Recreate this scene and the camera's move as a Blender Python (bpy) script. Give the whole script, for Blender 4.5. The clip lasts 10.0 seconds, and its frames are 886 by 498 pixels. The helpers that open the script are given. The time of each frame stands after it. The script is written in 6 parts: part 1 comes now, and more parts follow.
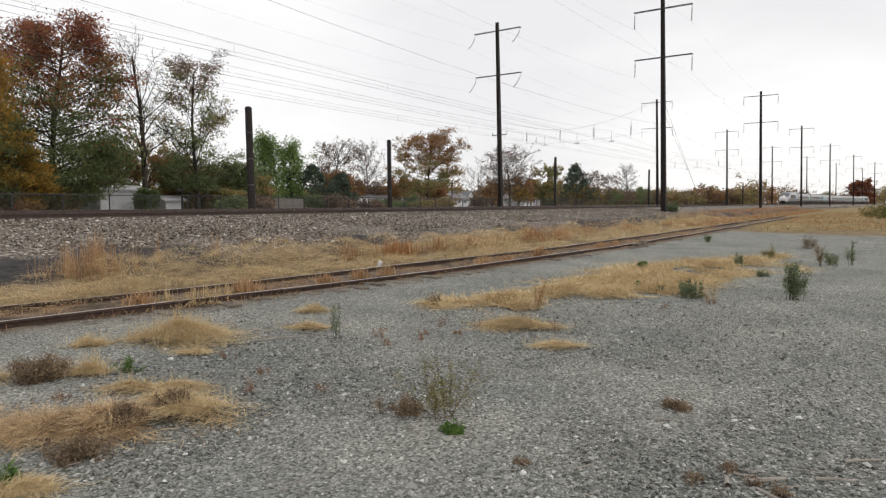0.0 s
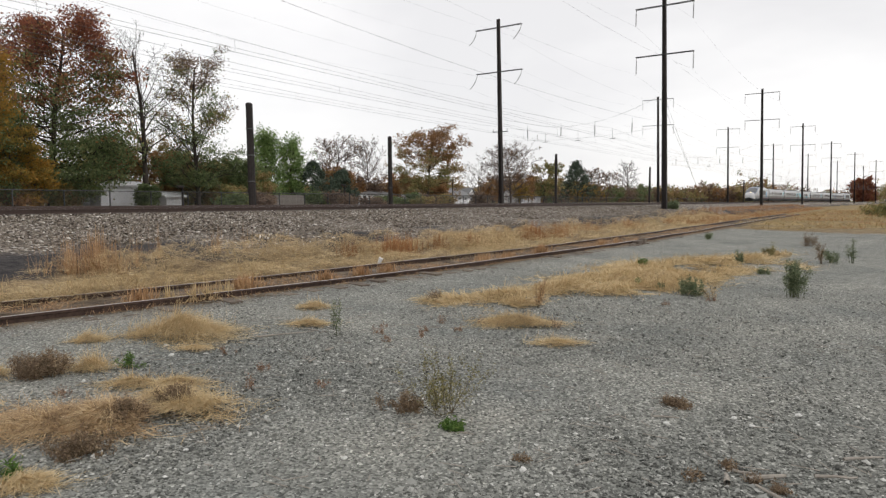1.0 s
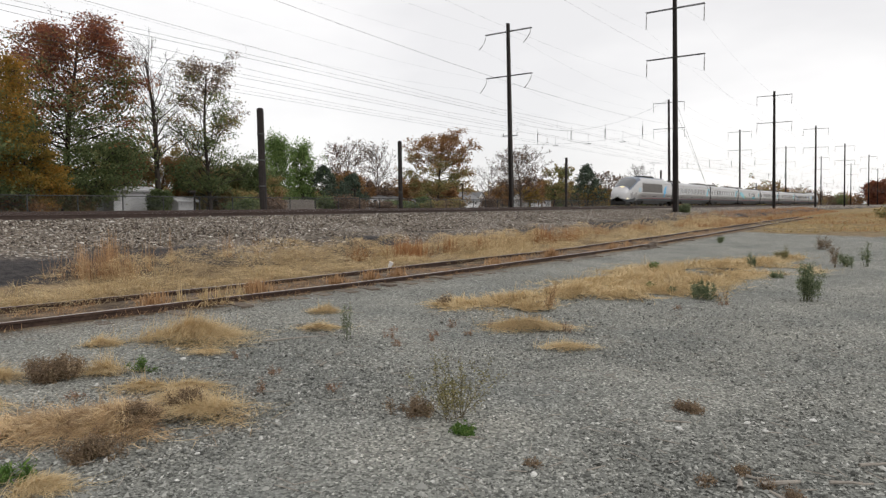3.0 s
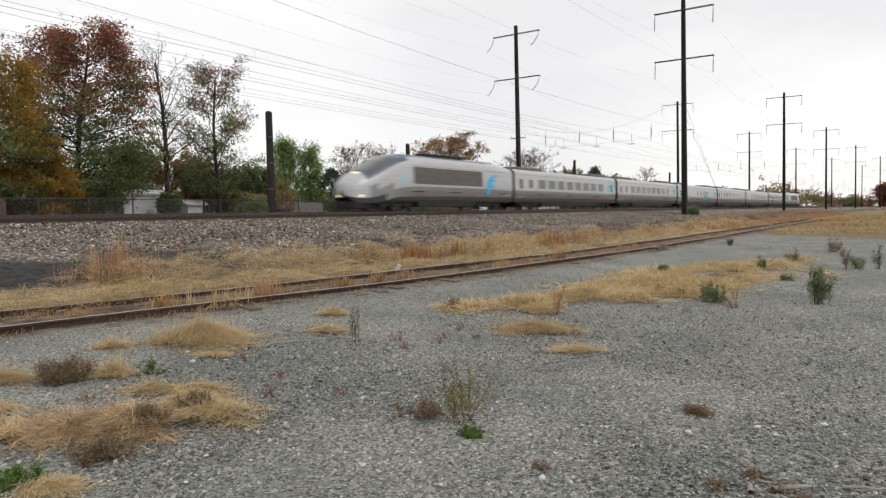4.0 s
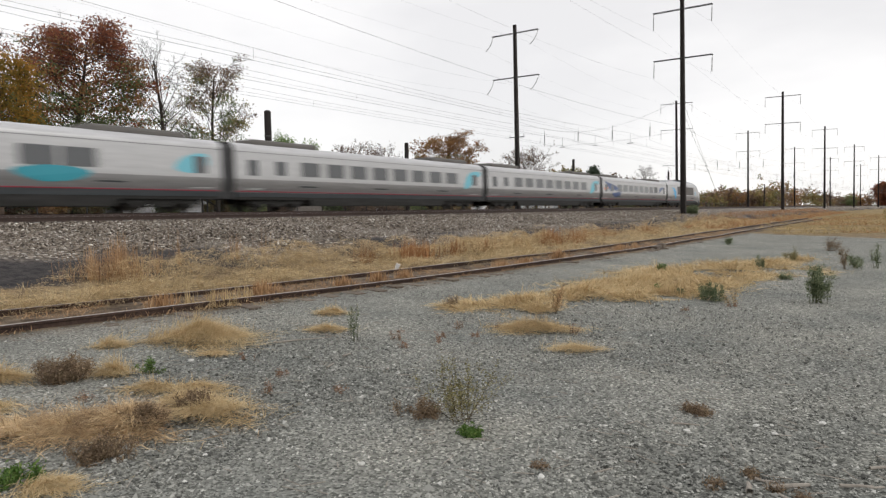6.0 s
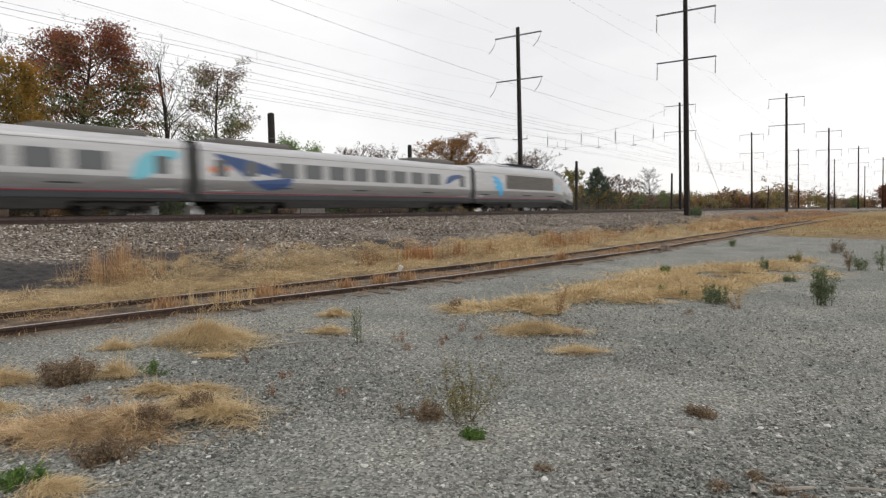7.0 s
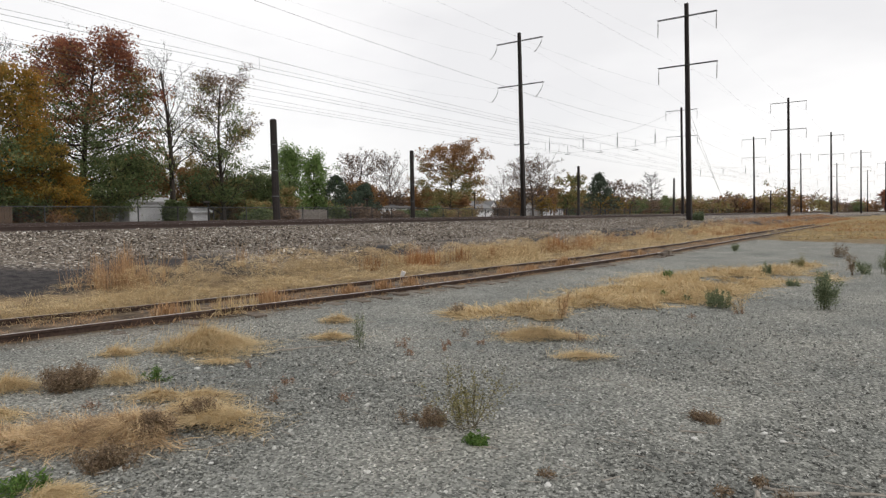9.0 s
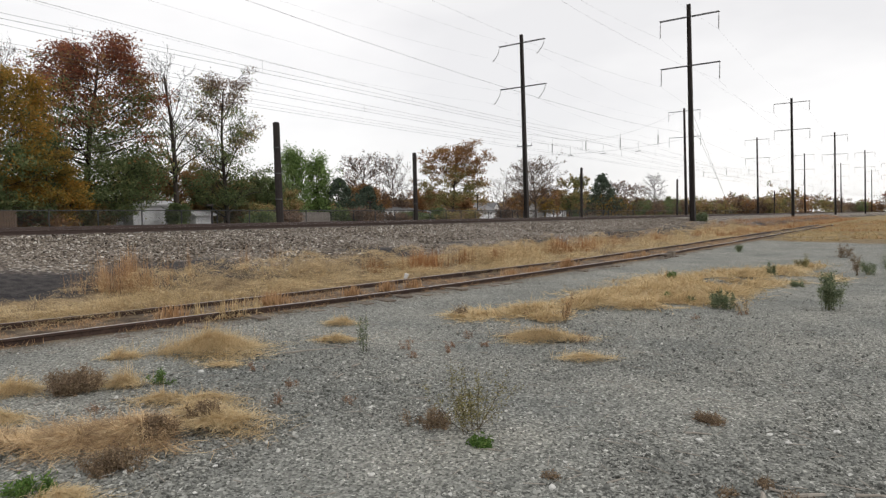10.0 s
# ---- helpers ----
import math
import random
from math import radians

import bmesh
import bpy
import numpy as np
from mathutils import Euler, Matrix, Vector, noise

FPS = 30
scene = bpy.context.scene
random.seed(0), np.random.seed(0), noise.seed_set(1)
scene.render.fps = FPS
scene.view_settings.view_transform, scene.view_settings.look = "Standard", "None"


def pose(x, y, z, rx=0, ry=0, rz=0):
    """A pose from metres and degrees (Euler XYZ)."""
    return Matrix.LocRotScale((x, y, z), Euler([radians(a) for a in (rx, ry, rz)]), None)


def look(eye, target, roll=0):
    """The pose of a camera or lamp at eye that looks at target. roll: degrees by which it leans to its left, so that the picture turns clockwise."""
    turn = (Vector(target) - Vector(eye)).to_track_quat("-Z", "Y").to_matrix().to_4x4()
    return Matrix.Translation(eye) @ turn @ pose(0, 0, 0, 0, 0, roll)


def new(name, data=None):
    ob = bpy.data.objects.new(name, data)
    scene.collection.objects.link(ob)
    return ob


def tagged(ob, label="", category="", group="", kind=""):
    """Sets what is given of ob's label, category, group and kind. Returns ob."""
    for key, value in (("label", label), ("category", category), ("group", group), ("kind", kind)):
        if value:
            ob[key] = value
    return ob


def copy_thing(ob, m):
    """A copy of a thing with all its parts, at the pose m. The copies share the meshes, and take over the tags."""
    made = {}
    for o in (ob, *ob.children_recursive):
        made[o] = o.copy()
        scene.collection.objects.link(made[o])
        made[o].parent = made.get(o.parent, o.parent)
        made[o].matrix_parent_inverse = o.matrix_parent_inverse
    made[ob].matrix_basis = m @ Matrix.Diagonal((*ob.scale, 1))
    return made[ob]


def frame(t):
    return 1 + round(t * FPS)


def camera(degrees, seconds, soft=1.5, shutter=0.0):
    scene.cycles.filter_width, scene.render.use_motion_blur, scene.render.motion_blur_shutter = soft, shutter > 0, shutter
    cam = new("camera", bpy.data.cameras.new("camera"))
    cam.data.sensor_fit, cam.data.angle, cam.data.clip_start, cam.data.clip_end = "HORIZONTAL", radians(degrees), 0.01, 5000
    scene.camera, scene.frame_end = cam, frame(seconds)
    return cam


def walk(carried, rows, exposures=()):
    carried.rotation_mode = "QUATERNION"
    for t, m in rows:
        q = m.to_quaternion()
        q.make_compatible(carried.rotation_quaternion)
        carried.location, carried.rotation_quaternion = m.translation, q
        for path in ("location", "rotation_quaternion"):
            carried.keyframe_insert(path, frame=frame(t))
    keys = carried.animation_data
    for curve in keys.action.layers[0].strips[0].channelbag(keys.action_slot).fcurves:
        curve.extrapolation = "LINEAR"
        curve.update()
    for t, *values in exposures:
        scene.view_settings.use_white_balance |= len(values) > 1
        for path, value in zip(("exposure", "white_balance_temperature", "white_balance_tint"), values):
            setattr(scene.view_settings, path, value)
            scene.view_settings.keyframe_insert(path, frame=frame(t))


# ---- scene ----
EYE_Z = 1.75
cam = camera(69.98, 10.0, 1.3, 0.36)
walk(cam, [
    (0.0, pose(0, 0, EYE_Z, 85.798, -0.092, -55.323)),
    (0.5, pose(0, 0, EYE_Z, 85.685, -0.218, -55.276)),
    (1.0, pose(0, 0, EYE_Z, 85.511, -0.237, -55.269)),
    (1.5, pose(0, 0, EYE_Z, 85.513, -0.201, -54.957)),
    (2.0, pose(0, 0, EYE_Z, 85.644, -0.153, -54.807)),
    (2.5, pose(0, 0, EYE_Z, 85.735, -0.113, -54.736)),
    (4.0, pose(0, 0, EYE_Z, 86.108, 0.034, -53.647)),
    (4.5, pose(0, 0, EYE_Z, 86.106, 0.023, -53.691)),
    (5.0, pose(0, 0, EYE_Z, 85.945, -0.010, -53.853)),
    (5.5, pose(0, 0, EYE_Z, 85.951, 0.000, -53.853)),
    (7.0, pose(0, 0, EYE_Z, 86.219, 0.067, -53.468)),
    (7.5, pose(0, 0, EYE_Z, 86.212, 0.062, -53.483)),
    (8.0, pose(0, 0, EYE_Z, 86.252, 0.016, -53.702)),
    (8.5, pose(0, 0, EYE_Z, 86.460, 0.098, -53.349)),
    (9.0, pose(0, 0, EYE_Z, 86.705, 0.236, -53.274)),
    (9.5, pose(0, 0, EYE_Z, 86.782, 0.452, -53.090)),
    (10.0, pose(0, 0, EYE_Z, 86.893, 0.504, -53.001)),
])

# ---- light: bright overcast autumn day ----
SUN_ELEV, SUN_ROT = radians(38), radians(200)
world = bpy.data.worlds.new("overcast_sky")
scene.world = world
world.use_nodes = True
wn, wl = world.node_tree.nodes, world.node_tree.links
bg = wn["Background"]
sky = wn.new("ShaderNodeTexSky")
sky.sky_type, sky.sun_disc = "NISHITA", False
sky.sun_elevation, sky.sun_rotation = SUN_ELEV, SUN_ROT
sky_dim = wn.new("ShaderNodeVectorMath")
sky_dim.operation = "SCALE"
sky_dim.inputs["Scale"].default_value = 0.10
wl.new(sky.outputs[0], sky_dim.inputs[0])
wtc = wn.new("ShaderNodeTexCoord")
wmap = wn.new("ShaderNodeMapping")
wmap.inputs["Scale"].default_value = (1.0, 1.0, 3.0)
wl.new(wtc.outputs["Generated"], wmap.inputs[0])
wnoise = wn.new("ShaderNodeTexNoise")
wnoise.inputs["Scale"].default_value = 1.7
wnoise.inputs["Detail"].default_value = 5.0
wl.new(wmap.outputs[0], wnoise.inputs["Vector"])
wramp = wn.new("ShaderNodeValToRGB")
wramp.color_ramp.elements[0].position, wramp.color_ramp.elements[1].position = 0.38, 0.60
wramp.color_ramp.elements[0].color = (0.845, 0.832, 0.836, 1)
wramp.color_ramp.elements[1].color = (1.0, 0.983, 0.975, 1)
wl.new(wnoise.outputs["Fac"], wramp.inputs[0])
wmix = wn.new("ShaderNodeMix")
wmix.data_type = "RGBA"
wmix.inputs["Factor"].default_value = 0.92
wl.new(sky_dim.outputs[0], wmix.inputs["A"])
wl.new(wramp.outputs[0], wmix.inputs["B"])
wl.new(wmix.outputs["Result"], bg.inputs["Color"])
bg.inputs["Strength"].default_value = 1.08

sun = new("sun", bpy.data.lights.new("sun", "SUN"))
sun.data.energy, sun.data.angle, sun.data.color = 0.6, radians(25), (1.0, 0.97, 0.92)
sun.matrix_world = look((0, 0, 50), (0 + 30 * math.sin(SUN_ROT), 30 * math.cos(SUN_ROT) * -1, 50 - 30 * math.tan(SUN_ELEV)))
scene.view_settings.exposure = 0.0


# ---- materials ----
def nodes_of(name):
    m = bpy.data.materials.new(name)
    m.use_nodes = True
    return m, m.node_tree.nodes, m.node_tree.links


def ramp_node(n, stops):
    r = n.new("ShaderNodeValToRGB")
    el = r.color_ramp.elements
    while len(el) < len(stops):
        el.new(0.5)
    for e, (p, c) in zip(el, stops):
        e.position, e.color = p, (*c, 1)
    return r


def surface(name, stops, scale=6.0, rough=0.8, bump=0.3, bscale=None, metal=0.0, big=0.4, bigscale=0.25, dist=0.02, spec=0.3, random_tint=0.0):
    """Two scales of noise for colour, a third for relief."""
    m, n, l = nodes_of(name)
    b = n["Principled BSDF"]
    b.inputs["Roughness"].default_value, b.inputs["Metallic"].default_value = rough, metal
    b.inputs["Specular IOR Level"].default_value = spec
    tc = n.new("ShaderNodeTexCoord")
    t1, t2 = n.new("ShaderNodeTexNoise"), n.new("ShaderNodeTexNoise")
    t1.inputs["Scale"].default_value, t1.inputs["Detail"].default_value = scale, 8
    t2.inputs["Scale"].default_value, t2.inputs["Detail"].default_value = bigscale, 4
    l.new(tc.outputs["Object"], t1.inputs["Vector"])
    l.new(tc.outputs["Object"], t2.inputs["Vector"])
    mx = n.new("ShaderNodeMix")
    mx.inputs["Factor"].default_value = big
    l.new(t1.outputs["Fac"], mx.inputs["A"])
    l.new(t2.outputs["Fac"], mx.inputs["B"])
    source = mx.outputs["Result"]
    if random_tint:
        oi, ma = n.new("ShaderNodeObjectInfo"), n.new("ShaderNodeMath")
        ma.operation, ma.inputs[1].default_value = "MULTIPLY_ADD", random_tint
        l.new(oi.outputs["Random"], ma.inputs[0])
        l.new(source, ma.inputs[2])
        source = ma.outputs[0]
    r = ramp_node(n, stops)
    l.new(source, r.inputs[0])
    l.new(r.outputs[0], b.inputs["Base Color"])
    if bump:
        t3, bp = n.new("ShaderNodeTexNoise"), n.new("ShaderNodeBump")
        t3.inputs["Scale"].default_value, t3.inputs["Detail"].default_value = bscale or scale * 3, 6
        l.new(tc.outputs["Object"], t3.inputs["Vector"])
        bp.inputs["Strength"].default_value, bp.inputs["Distance"].default_value = bump, dist
        l.new(t3.outputs["Fac"], bp.inputs["Height"])
        l.new(bp.outputs[0], b.inputs["Normal"])
    return m


def plain(name, c, rough=0.5, metal=0.0, spec=0.5, emit=0.0):
    m, n, l = nodes_of(name)
    b = n["Principled BSDF"]
    b.inputs["Base Color"].default_value = (*c, 1)
    b.inputs["Roughness"].default_value, b.inputs["Metallic"].default_value = rough, metal
    b.inputs["Specular IOR Level"].default_value = spec
    if emit:
        b.inputs["Emission Color"].default_value = (*c, 1)
        b.inputs["Emission Strength"].default_value = emit
    return m


def pieces(name, stops, rough=0.85, translucent=0.0, big=0.0, bigscale=0.4, spec=0.2):
    """Many small pieces in one mesh: each takes its own shade."""
    m, n, l = nodes_of(name)
    b = n["Principled BSDF"]
    b.inputs["Roughness"].default_value, b.inputs["Specular IOR Level"].default_value = rough, spec
    g = n.new("ShaderNodeNewGeometry")
    source = g.outputs["Random Per Island"]
    if big:
        tc, t, mx = n.new("ShaderNodeTexCoord"), n.new("ShaderNodeTexNoise"), n.new("ShaderNodeMix")
        t.inputs["Scale"].default_value, t.inputs["Detail"].default_value = bigscale, 3
        l.new(tc.outputs["Object"], t.inputs["Vector"])
        st = n.new("ShaderNodeMapRange")
        st.inputs["From Min"].default_value, st.inputs["From Max"].default_value = 0.3, 0.7
        l.new(t.outputs["Fac"], st.inputs["Value"])
        mx.inputs["Factor"].default_value = big
        l.new(source, mx.inputs["A"])
        l.new(st.outputs[0], mx.inputs["B"])
        source = mx.outputs["Result"]
    r = ramp_node(n, stops)
    l.new(source, r.inputs[0])
    l.new(r.outputs[0], b.inputs["Base Color"])
    if translucent:
        tr, ms = n.new("ShaderNodeBsdfTranslucent"), n.new("ShaderNodeMixShader")
        l.new(r.outputs[0], tr.inputs["Color"])
        ms.inputs[0].default_value = translucent
        l.new(b.outputs[0], ms.inputs[1])
        l.new(tr.outputs[0], ms.inputs[2])
        l.new(ms.outputs[0], n["Material Output"].inputs["Surface"])
    return m


def ground_material():
    """Grey crushed stone in the yard, brown ballast on the bank, dry grass and soil beyond, by place in plan."""
    m, n, l = nodes_of("ground_soil_and_gravel")
    b = n["Principled BSDF"]
    b.inputs["Roughness"].default_value, b.inputs["Specular IOR Level"].default_value = 0.9, 0.2
    tc = n.new("ShaderNodeTexCoord")
    co = tc.outputs["Object"]

    def noise_at(scale, detail=6):
        t = n.new("ShaderNodeTexNoise")
        t.inputs["Scale"].default_value, t.inputs["Detail"].default_value = scale, detail
        l.new(co, t.inputs["Vector"])
        return t.outputs["Fac"]

    def cells(scale):
        t = n.new("ShaderNodeTexVoronoi")
        t.inputs["Scale"].default_value = scale
        l.new(co, t.inputs["Vector"])
        return t

    def mix(f, a, bb):
        x = n.new("ShaderNodeMix")
        x.data_type = "RGBA"
        l.new(f, x.inputs["Factor"])
        l.new(a, x.inputs["A"])
        l.new(bb, x.inputs["B"])
        return x.outputs["Result"]

    def math_node(op, a, v):
        x = n.new("ShaderNodeMath")
        x.operation = op
        l.new(a, x.inputs[0])
        if isinstance(v, (int, float)):
            x.inputs[1].default_value = v
        else:
            l.new(v, x.inputs[1])
        return x.outputs[0]

    # stones in the yard: cells with their own grey
    v1 = cells(52)
    sep = n.new("ShaderNodeSeparateColor")
    l.new(v1.outputs["Color"], sep.inputs[0])
    stone = ramp_node(n, GRAVEL_STOPS)
    l.new(sep.outputs[0], stone.inputs[0])
    patch = ramp_node(n, [(0.35, (0.78, 0.80, 0.80)), (0.65, (1.12, 1.10, 1.06))])
    l.new(noise_at(0.55, 5), patch.inputs[0])
    mul = n.new("ShaderNodeMix")
    mul.data_type, mul.blend_type = "RGBA", "MULTIPLY"
    mul.inputs["Factor"].default_value = 1.0
    l.new(stone.outputs[0], mul.inputs["A"])
    l.new(patch.outputs[0], mul.inputs["B"])
    yard = mul.outputs["Result"]
    # ballast
    v2 = cells(17)
    sep2 = n.new("ShaderNodeSeparateColor")
    l.new(v2.outputs["Color"], sep2.inputs[0])
    bal = ramp_node(n, BALLAST_STOPS)
    l.new(sep2.outputs[0], bal.inputs[0])
    # dry grass and soil, darkened to stand in for shadow between the grass mounds
    gr = ramp_node(n, [(0.3, (0.12, 0.085, 0.05)), (0.5, (0.23, 0.17, 0.10)), (0.7, (0.36, 0.275, 0.165))])
    l.new(noise_at(2.2, 8), gr.inputs[0])
    dark = ramp_node(n, [(0.35, (0.030, 0.028, 0.030)), (0.65, (0.075, 0.068, 0.065))])
    l.new(noise_at(5, 8), dark.inputs[0])
    # where each lies: distance across the line, with ragged borders
    att = n.new("ShaderNodeAttribute")
    att.attribute_name = "across"
    rag = math_node("MULTIPLY", math_node("SUBTRACT", noise_at(0.5, 6), 0.5), 3.0)
    y = math_node("ADD", att.outputs["Fac"], rag)

    def step(a, c):
        x = n.new("ShaderNodeMapRange")
        x.inputs["From Min"].default_value, x.inputs["From Max"].default_value = a, c
        l.new(y, x.inputs["Value"])
        return x.outputs[0]
    att2 = n.new("ShaderNodeAttribute")
    att2.attribute_name = "yard"
    yr = math_node("ADD", att2.outputs["Fac"], math_node("MULTIPLY", math_node("SUBTRACT", noise_at(0.35, 6), 0.5), 0.9))
    yst = n.new("ShaderNodeMapRange")
    yst.inputs["From Min"].default_value, yst.inputs["From Max"].default_value = 0.45, 0.55
    l.new(yr, yst.inputs["Value"])
    rough_field = ramp_node(n, [(0.3, (0.13, 0.10, 0.05)), (0.5, (0.26, 0.19, 0.09)), (0.7, (0.37, 0.28, 0.15))])
    l.new(noise_at(0.6, 8), rough_field.inputs[0])
    far = n.new("ShaderNodeMapRange")
    far.inputs["From Min"].default_value, far.inputs["From Max"].default_value = 42.0, 52.0
    sx_ = n.new("ShaderNodeSeparateXYZ")
    l.new(co, sx_.inputs[0])
    l.new(sx_.outputs["X"], far.inputs["Value"])
    c = mix(yst.outputs[0], mix(far.outputs[0], gr.outputs[0], rough_field.outputs[0]), yard)
    att3 = n.new("ShaderNodeAttribute")
    att3.attribute_name = "siding"
    bed = ramp_node(n, [(0.35, (0.06, 0.045, 0.032)), (0.5, (0.15, 0.112, 0.078)), (0.68, (0.26, 0.205, 0.145))])
    l.new(noise_at(3.0, 8), bed.inputs[0])
    c = mix(att3.outputs["Fac"], c, bed.outputs[0])
    c = mix(step(14.3, 14.8), c, bal.outputs[0])
    # dark band along the cut in the bank: long at the near end, patches further on
    near_cut = n.new("ShaderNodeMapRange")
    near_cut.inputs["From Min"].default_value, near_cut.inputs["From Max"].default_value = 12.0, 7.5
    near_cut.inputs["To Min"].default_value, near_cut.inputs["To Max"].default_value = 0.0, 0.45
    l.new(sx_.outputs["X"], near_cut.inputs["Value"])
    cut = n.new("ShaderNodeMapRange")
    cut.inputs["From Min"].default_value, cut.inputs["From Max"].default_value = 0.47, 0.55
    l.new(math_node("ADD", noise_at(0.22, 3), near_cut.outputs[0]), cut.inputs["Value"])
    lower = n.new("ShaderNodeMath")
    lower.operation, lower.inputs[0].default_value = "SUBTRACT", 1.0
    l.new(step(15.6, 16.3), lower.inputs[1])
    band = math_node("MULTIPLY", step(13.6, 14.0), lower.outputs[0])
    c = mix(math_node("MULTIPLY", band, cut.outputs[0]), c, dark.outputs[0])
    scrub = ramp_node(n, [(0.3, (0.05, 0.045, 0.025)), (0.5, (0.11, 0.09, 0.05)), (0.7, (0.18, 0.145, 0.08))])
    l.new(noise_at(1.2, 8), scrub.inputs[0])
    c = mix(step(38.8, 39.6), c, scrub.outputs[0])
    l.new(c, b.inputs["Base Color"])
    hgt = math_node("ADD", v1.outputs["Distance"], math_node("MULTIPLY", v2.outputs["Distance"], 1.6))
    bp = n.new("ShaderNodeBump")
    bp.inputs["Strength"].default_value, bp.inputs["Distance"].default_value = 0.9, 0.02
    l.new(hgt, bp.inputs["Height"])
    l.new(bp.outputs[0], b.inputs["Normal"])
    return m


GRAVEL_STOPS = [(0.0, (0.088, 0.089, 0.081)), (0.3, (0.196, 0.199, 0.182)), (0.7, (0.30, 0.303, 0.277)), (0.95, (0.43, 0.428, 0.392)), (1.0, (0.68, 0.67, 0.63))]
BALLAST_STOPS = [(0.0, (0.035, 0.028, 0.022)), (0.4, (0.125, 0.102, 0.081)), (0.76, (0.24, 0.203, 0.163)), (0.92, (0.40, 0.355, 0.30)), (1.0, (0.76, 0.73, 0.67))]
M_GROUND = ground_material()
M_GRAVEL = pieces("crushed_grey_stone", [(p, tuple(0.93 * v for v in c)) for p, c in GRAVEL_STOPS])
M_BALLAST = pieces("brown_grey_ballast_stone", BALLAST_STOPS)
M_WHITESTONE = surface("pale_quartz_stone", [(0.3, (0.5, 0.49, 0.46)), (0.7, (0.72, 0.71, 0.68))], 30, 0.7)
M_RUST = surface("rusty_rail_steel", [(0.3, (0.028, 0.018, 0.014)), (0.5, (0.055, 0.034, 0.026)), (0.7, (0.105, 0.066, 0.05))], 14, 0.75, 0.3)
M_RAILTOP = surface("worn_rail_head", [(0.3, (0.36, 0.31, 0.29)), (0.7, (0.58, 0.54, 0.52))], 9, 0.35, 0.05, metal=0.4)
M_MAINRAIL = surface("dark_brown_rail_steel", [(0.3, (0.035, 0.024, 0.02)), (0.7, (0.075, 0.05, 0.042))], 9, 0.7, 0.1)
M_MAINTOP = surface("polished_rail_head", [(0.3, (0.2, 0.18, 0.17)), (0.7, (0.3, 0.28, 0.27))], 9, 0.35, 0.02, metal=0.7)
M_TIE = surface("weathered_timber_tie", [(0.3, (0.06, 0.045, 0.035)), (0.55, (0.12, 0.095, 0.075)), (0.75, (0.2, 0.165, 0.13))], 7, 0.9, 0.5, random_tint=0.15)
M_CONCRETE = surface("grey_concrete_tie", [(0.3, (0.2, 0.19, 0.175)), (0.7, (0.34, 0.33, 0.31))], 8, 0.9, 0.2)
M_POLE = surface("dark_brown_steel_pole", [(0.3, (0.016, 0.013, 0.012)), (0.55, (0.032, 0.026, 0.024)), (0.75, (0.06, 0.05, 0.045))], 4, 0.75, 0.15, big=0.5)
M_ARM = surface("weathered_grey_steel", [(0.3, (0.05, 0.05, 0.052)), (0.7, (0.12, 0.12, 0.12))], 8, 0.6, 0.1)
M_INSUL = surface("grey_porcelain", [(0.3, (0.18, 0.175, 0.175)), (0.7, (0.28, 0.27, 0.27))], 8, 0.4, 0.02)
M_WIRE = surface("oxidised_copper_wire", [(0.3, (0.10, 0.10, 0.10)), (0.7, (0.18, 0.18, 0.18))], 3, 0.6, 0.0)
M_BARK = surface("grey_brown_bark", [(0.3, (0.030, 0.024, 0.02)), (0.6, (0.075, 0.062, 0.052)), (0.8, (0.13, 0.11, 0.095))], 3.5, 0.95, 0.6, bscale=14)
M_BARKTWIG = surface("brown_grey_twigs", [(0.3, (0.055, 0.043, 0.037)), (0.7, (0.12, 0.095, 0.082))], 3.5, 0.95, 0.4, bscale=14)
M_BARKPALE = surface("pale_grey_bark", [(0.3, (0.10, 0.085, 0.072)), (0.7, (0.2, 0.175, 0.155))], 3.5, 0.95, 0.4, bscale=14)


def part(name, bm_or_data, material, parent=None, label=""):
    """Links a bmesh, or a (verts, faces) pair, as one mesh object under its thing."""
    me = bpy.data.meshes.new(name)
    if isinstance(bm_or_data, tuple):
        me.from_pydata(*[x.tolist() if hasattr(x, "tolist") else x for x in (bm_or_data[0], [], bm_or_data[1])])
    else:
        bm_or_data.to_mesh(me)
        bm_or_data.free()
    for mm in (material if isinstance(material, (list, tuple)) else [material]):
        me.materials.append(mm)
    ob = new(name, me)
    if parent:
        ob.parent = parent
    if label:
        ob["label"] = label
    return ob


def thing(name, label, category, group="", kind="", m=None):
    ob = new(name)
    ob.empty_display_size = 0.2
    if m is not None:
        ob.matrix_basis = m
    return tagged(ob, label, category, group, kind)


def box(bm, x0, x1, y0, y1, z0, z1, bev=0.0):
    r = bmesh.ops.create_cube(bm, size=1)
    bmesh.ops.transform(bm, matrix=Matrix.LocRotScale(((x0 + x1) / 2, (y0 + y1) / 2, (z0 + z1) / 2), None, (abs(x1 - x0), abs(y1 - y0), abs(z1 - z0))), verts=r["verts"])
    if bev:
        es = list({e for v in r["verts"] for e in v.link_edges})
        bmesh.ops.bevel(bm, geom=es, offset=bev, segments=2, affect="EDGES", profile=0.5)


def boxed(name, dims, material, parent, bev=0.0, label=""):
    bm = bmesh.new()
    box(bm, *dims, bev)
    return part(name, bm, material, parent, label)


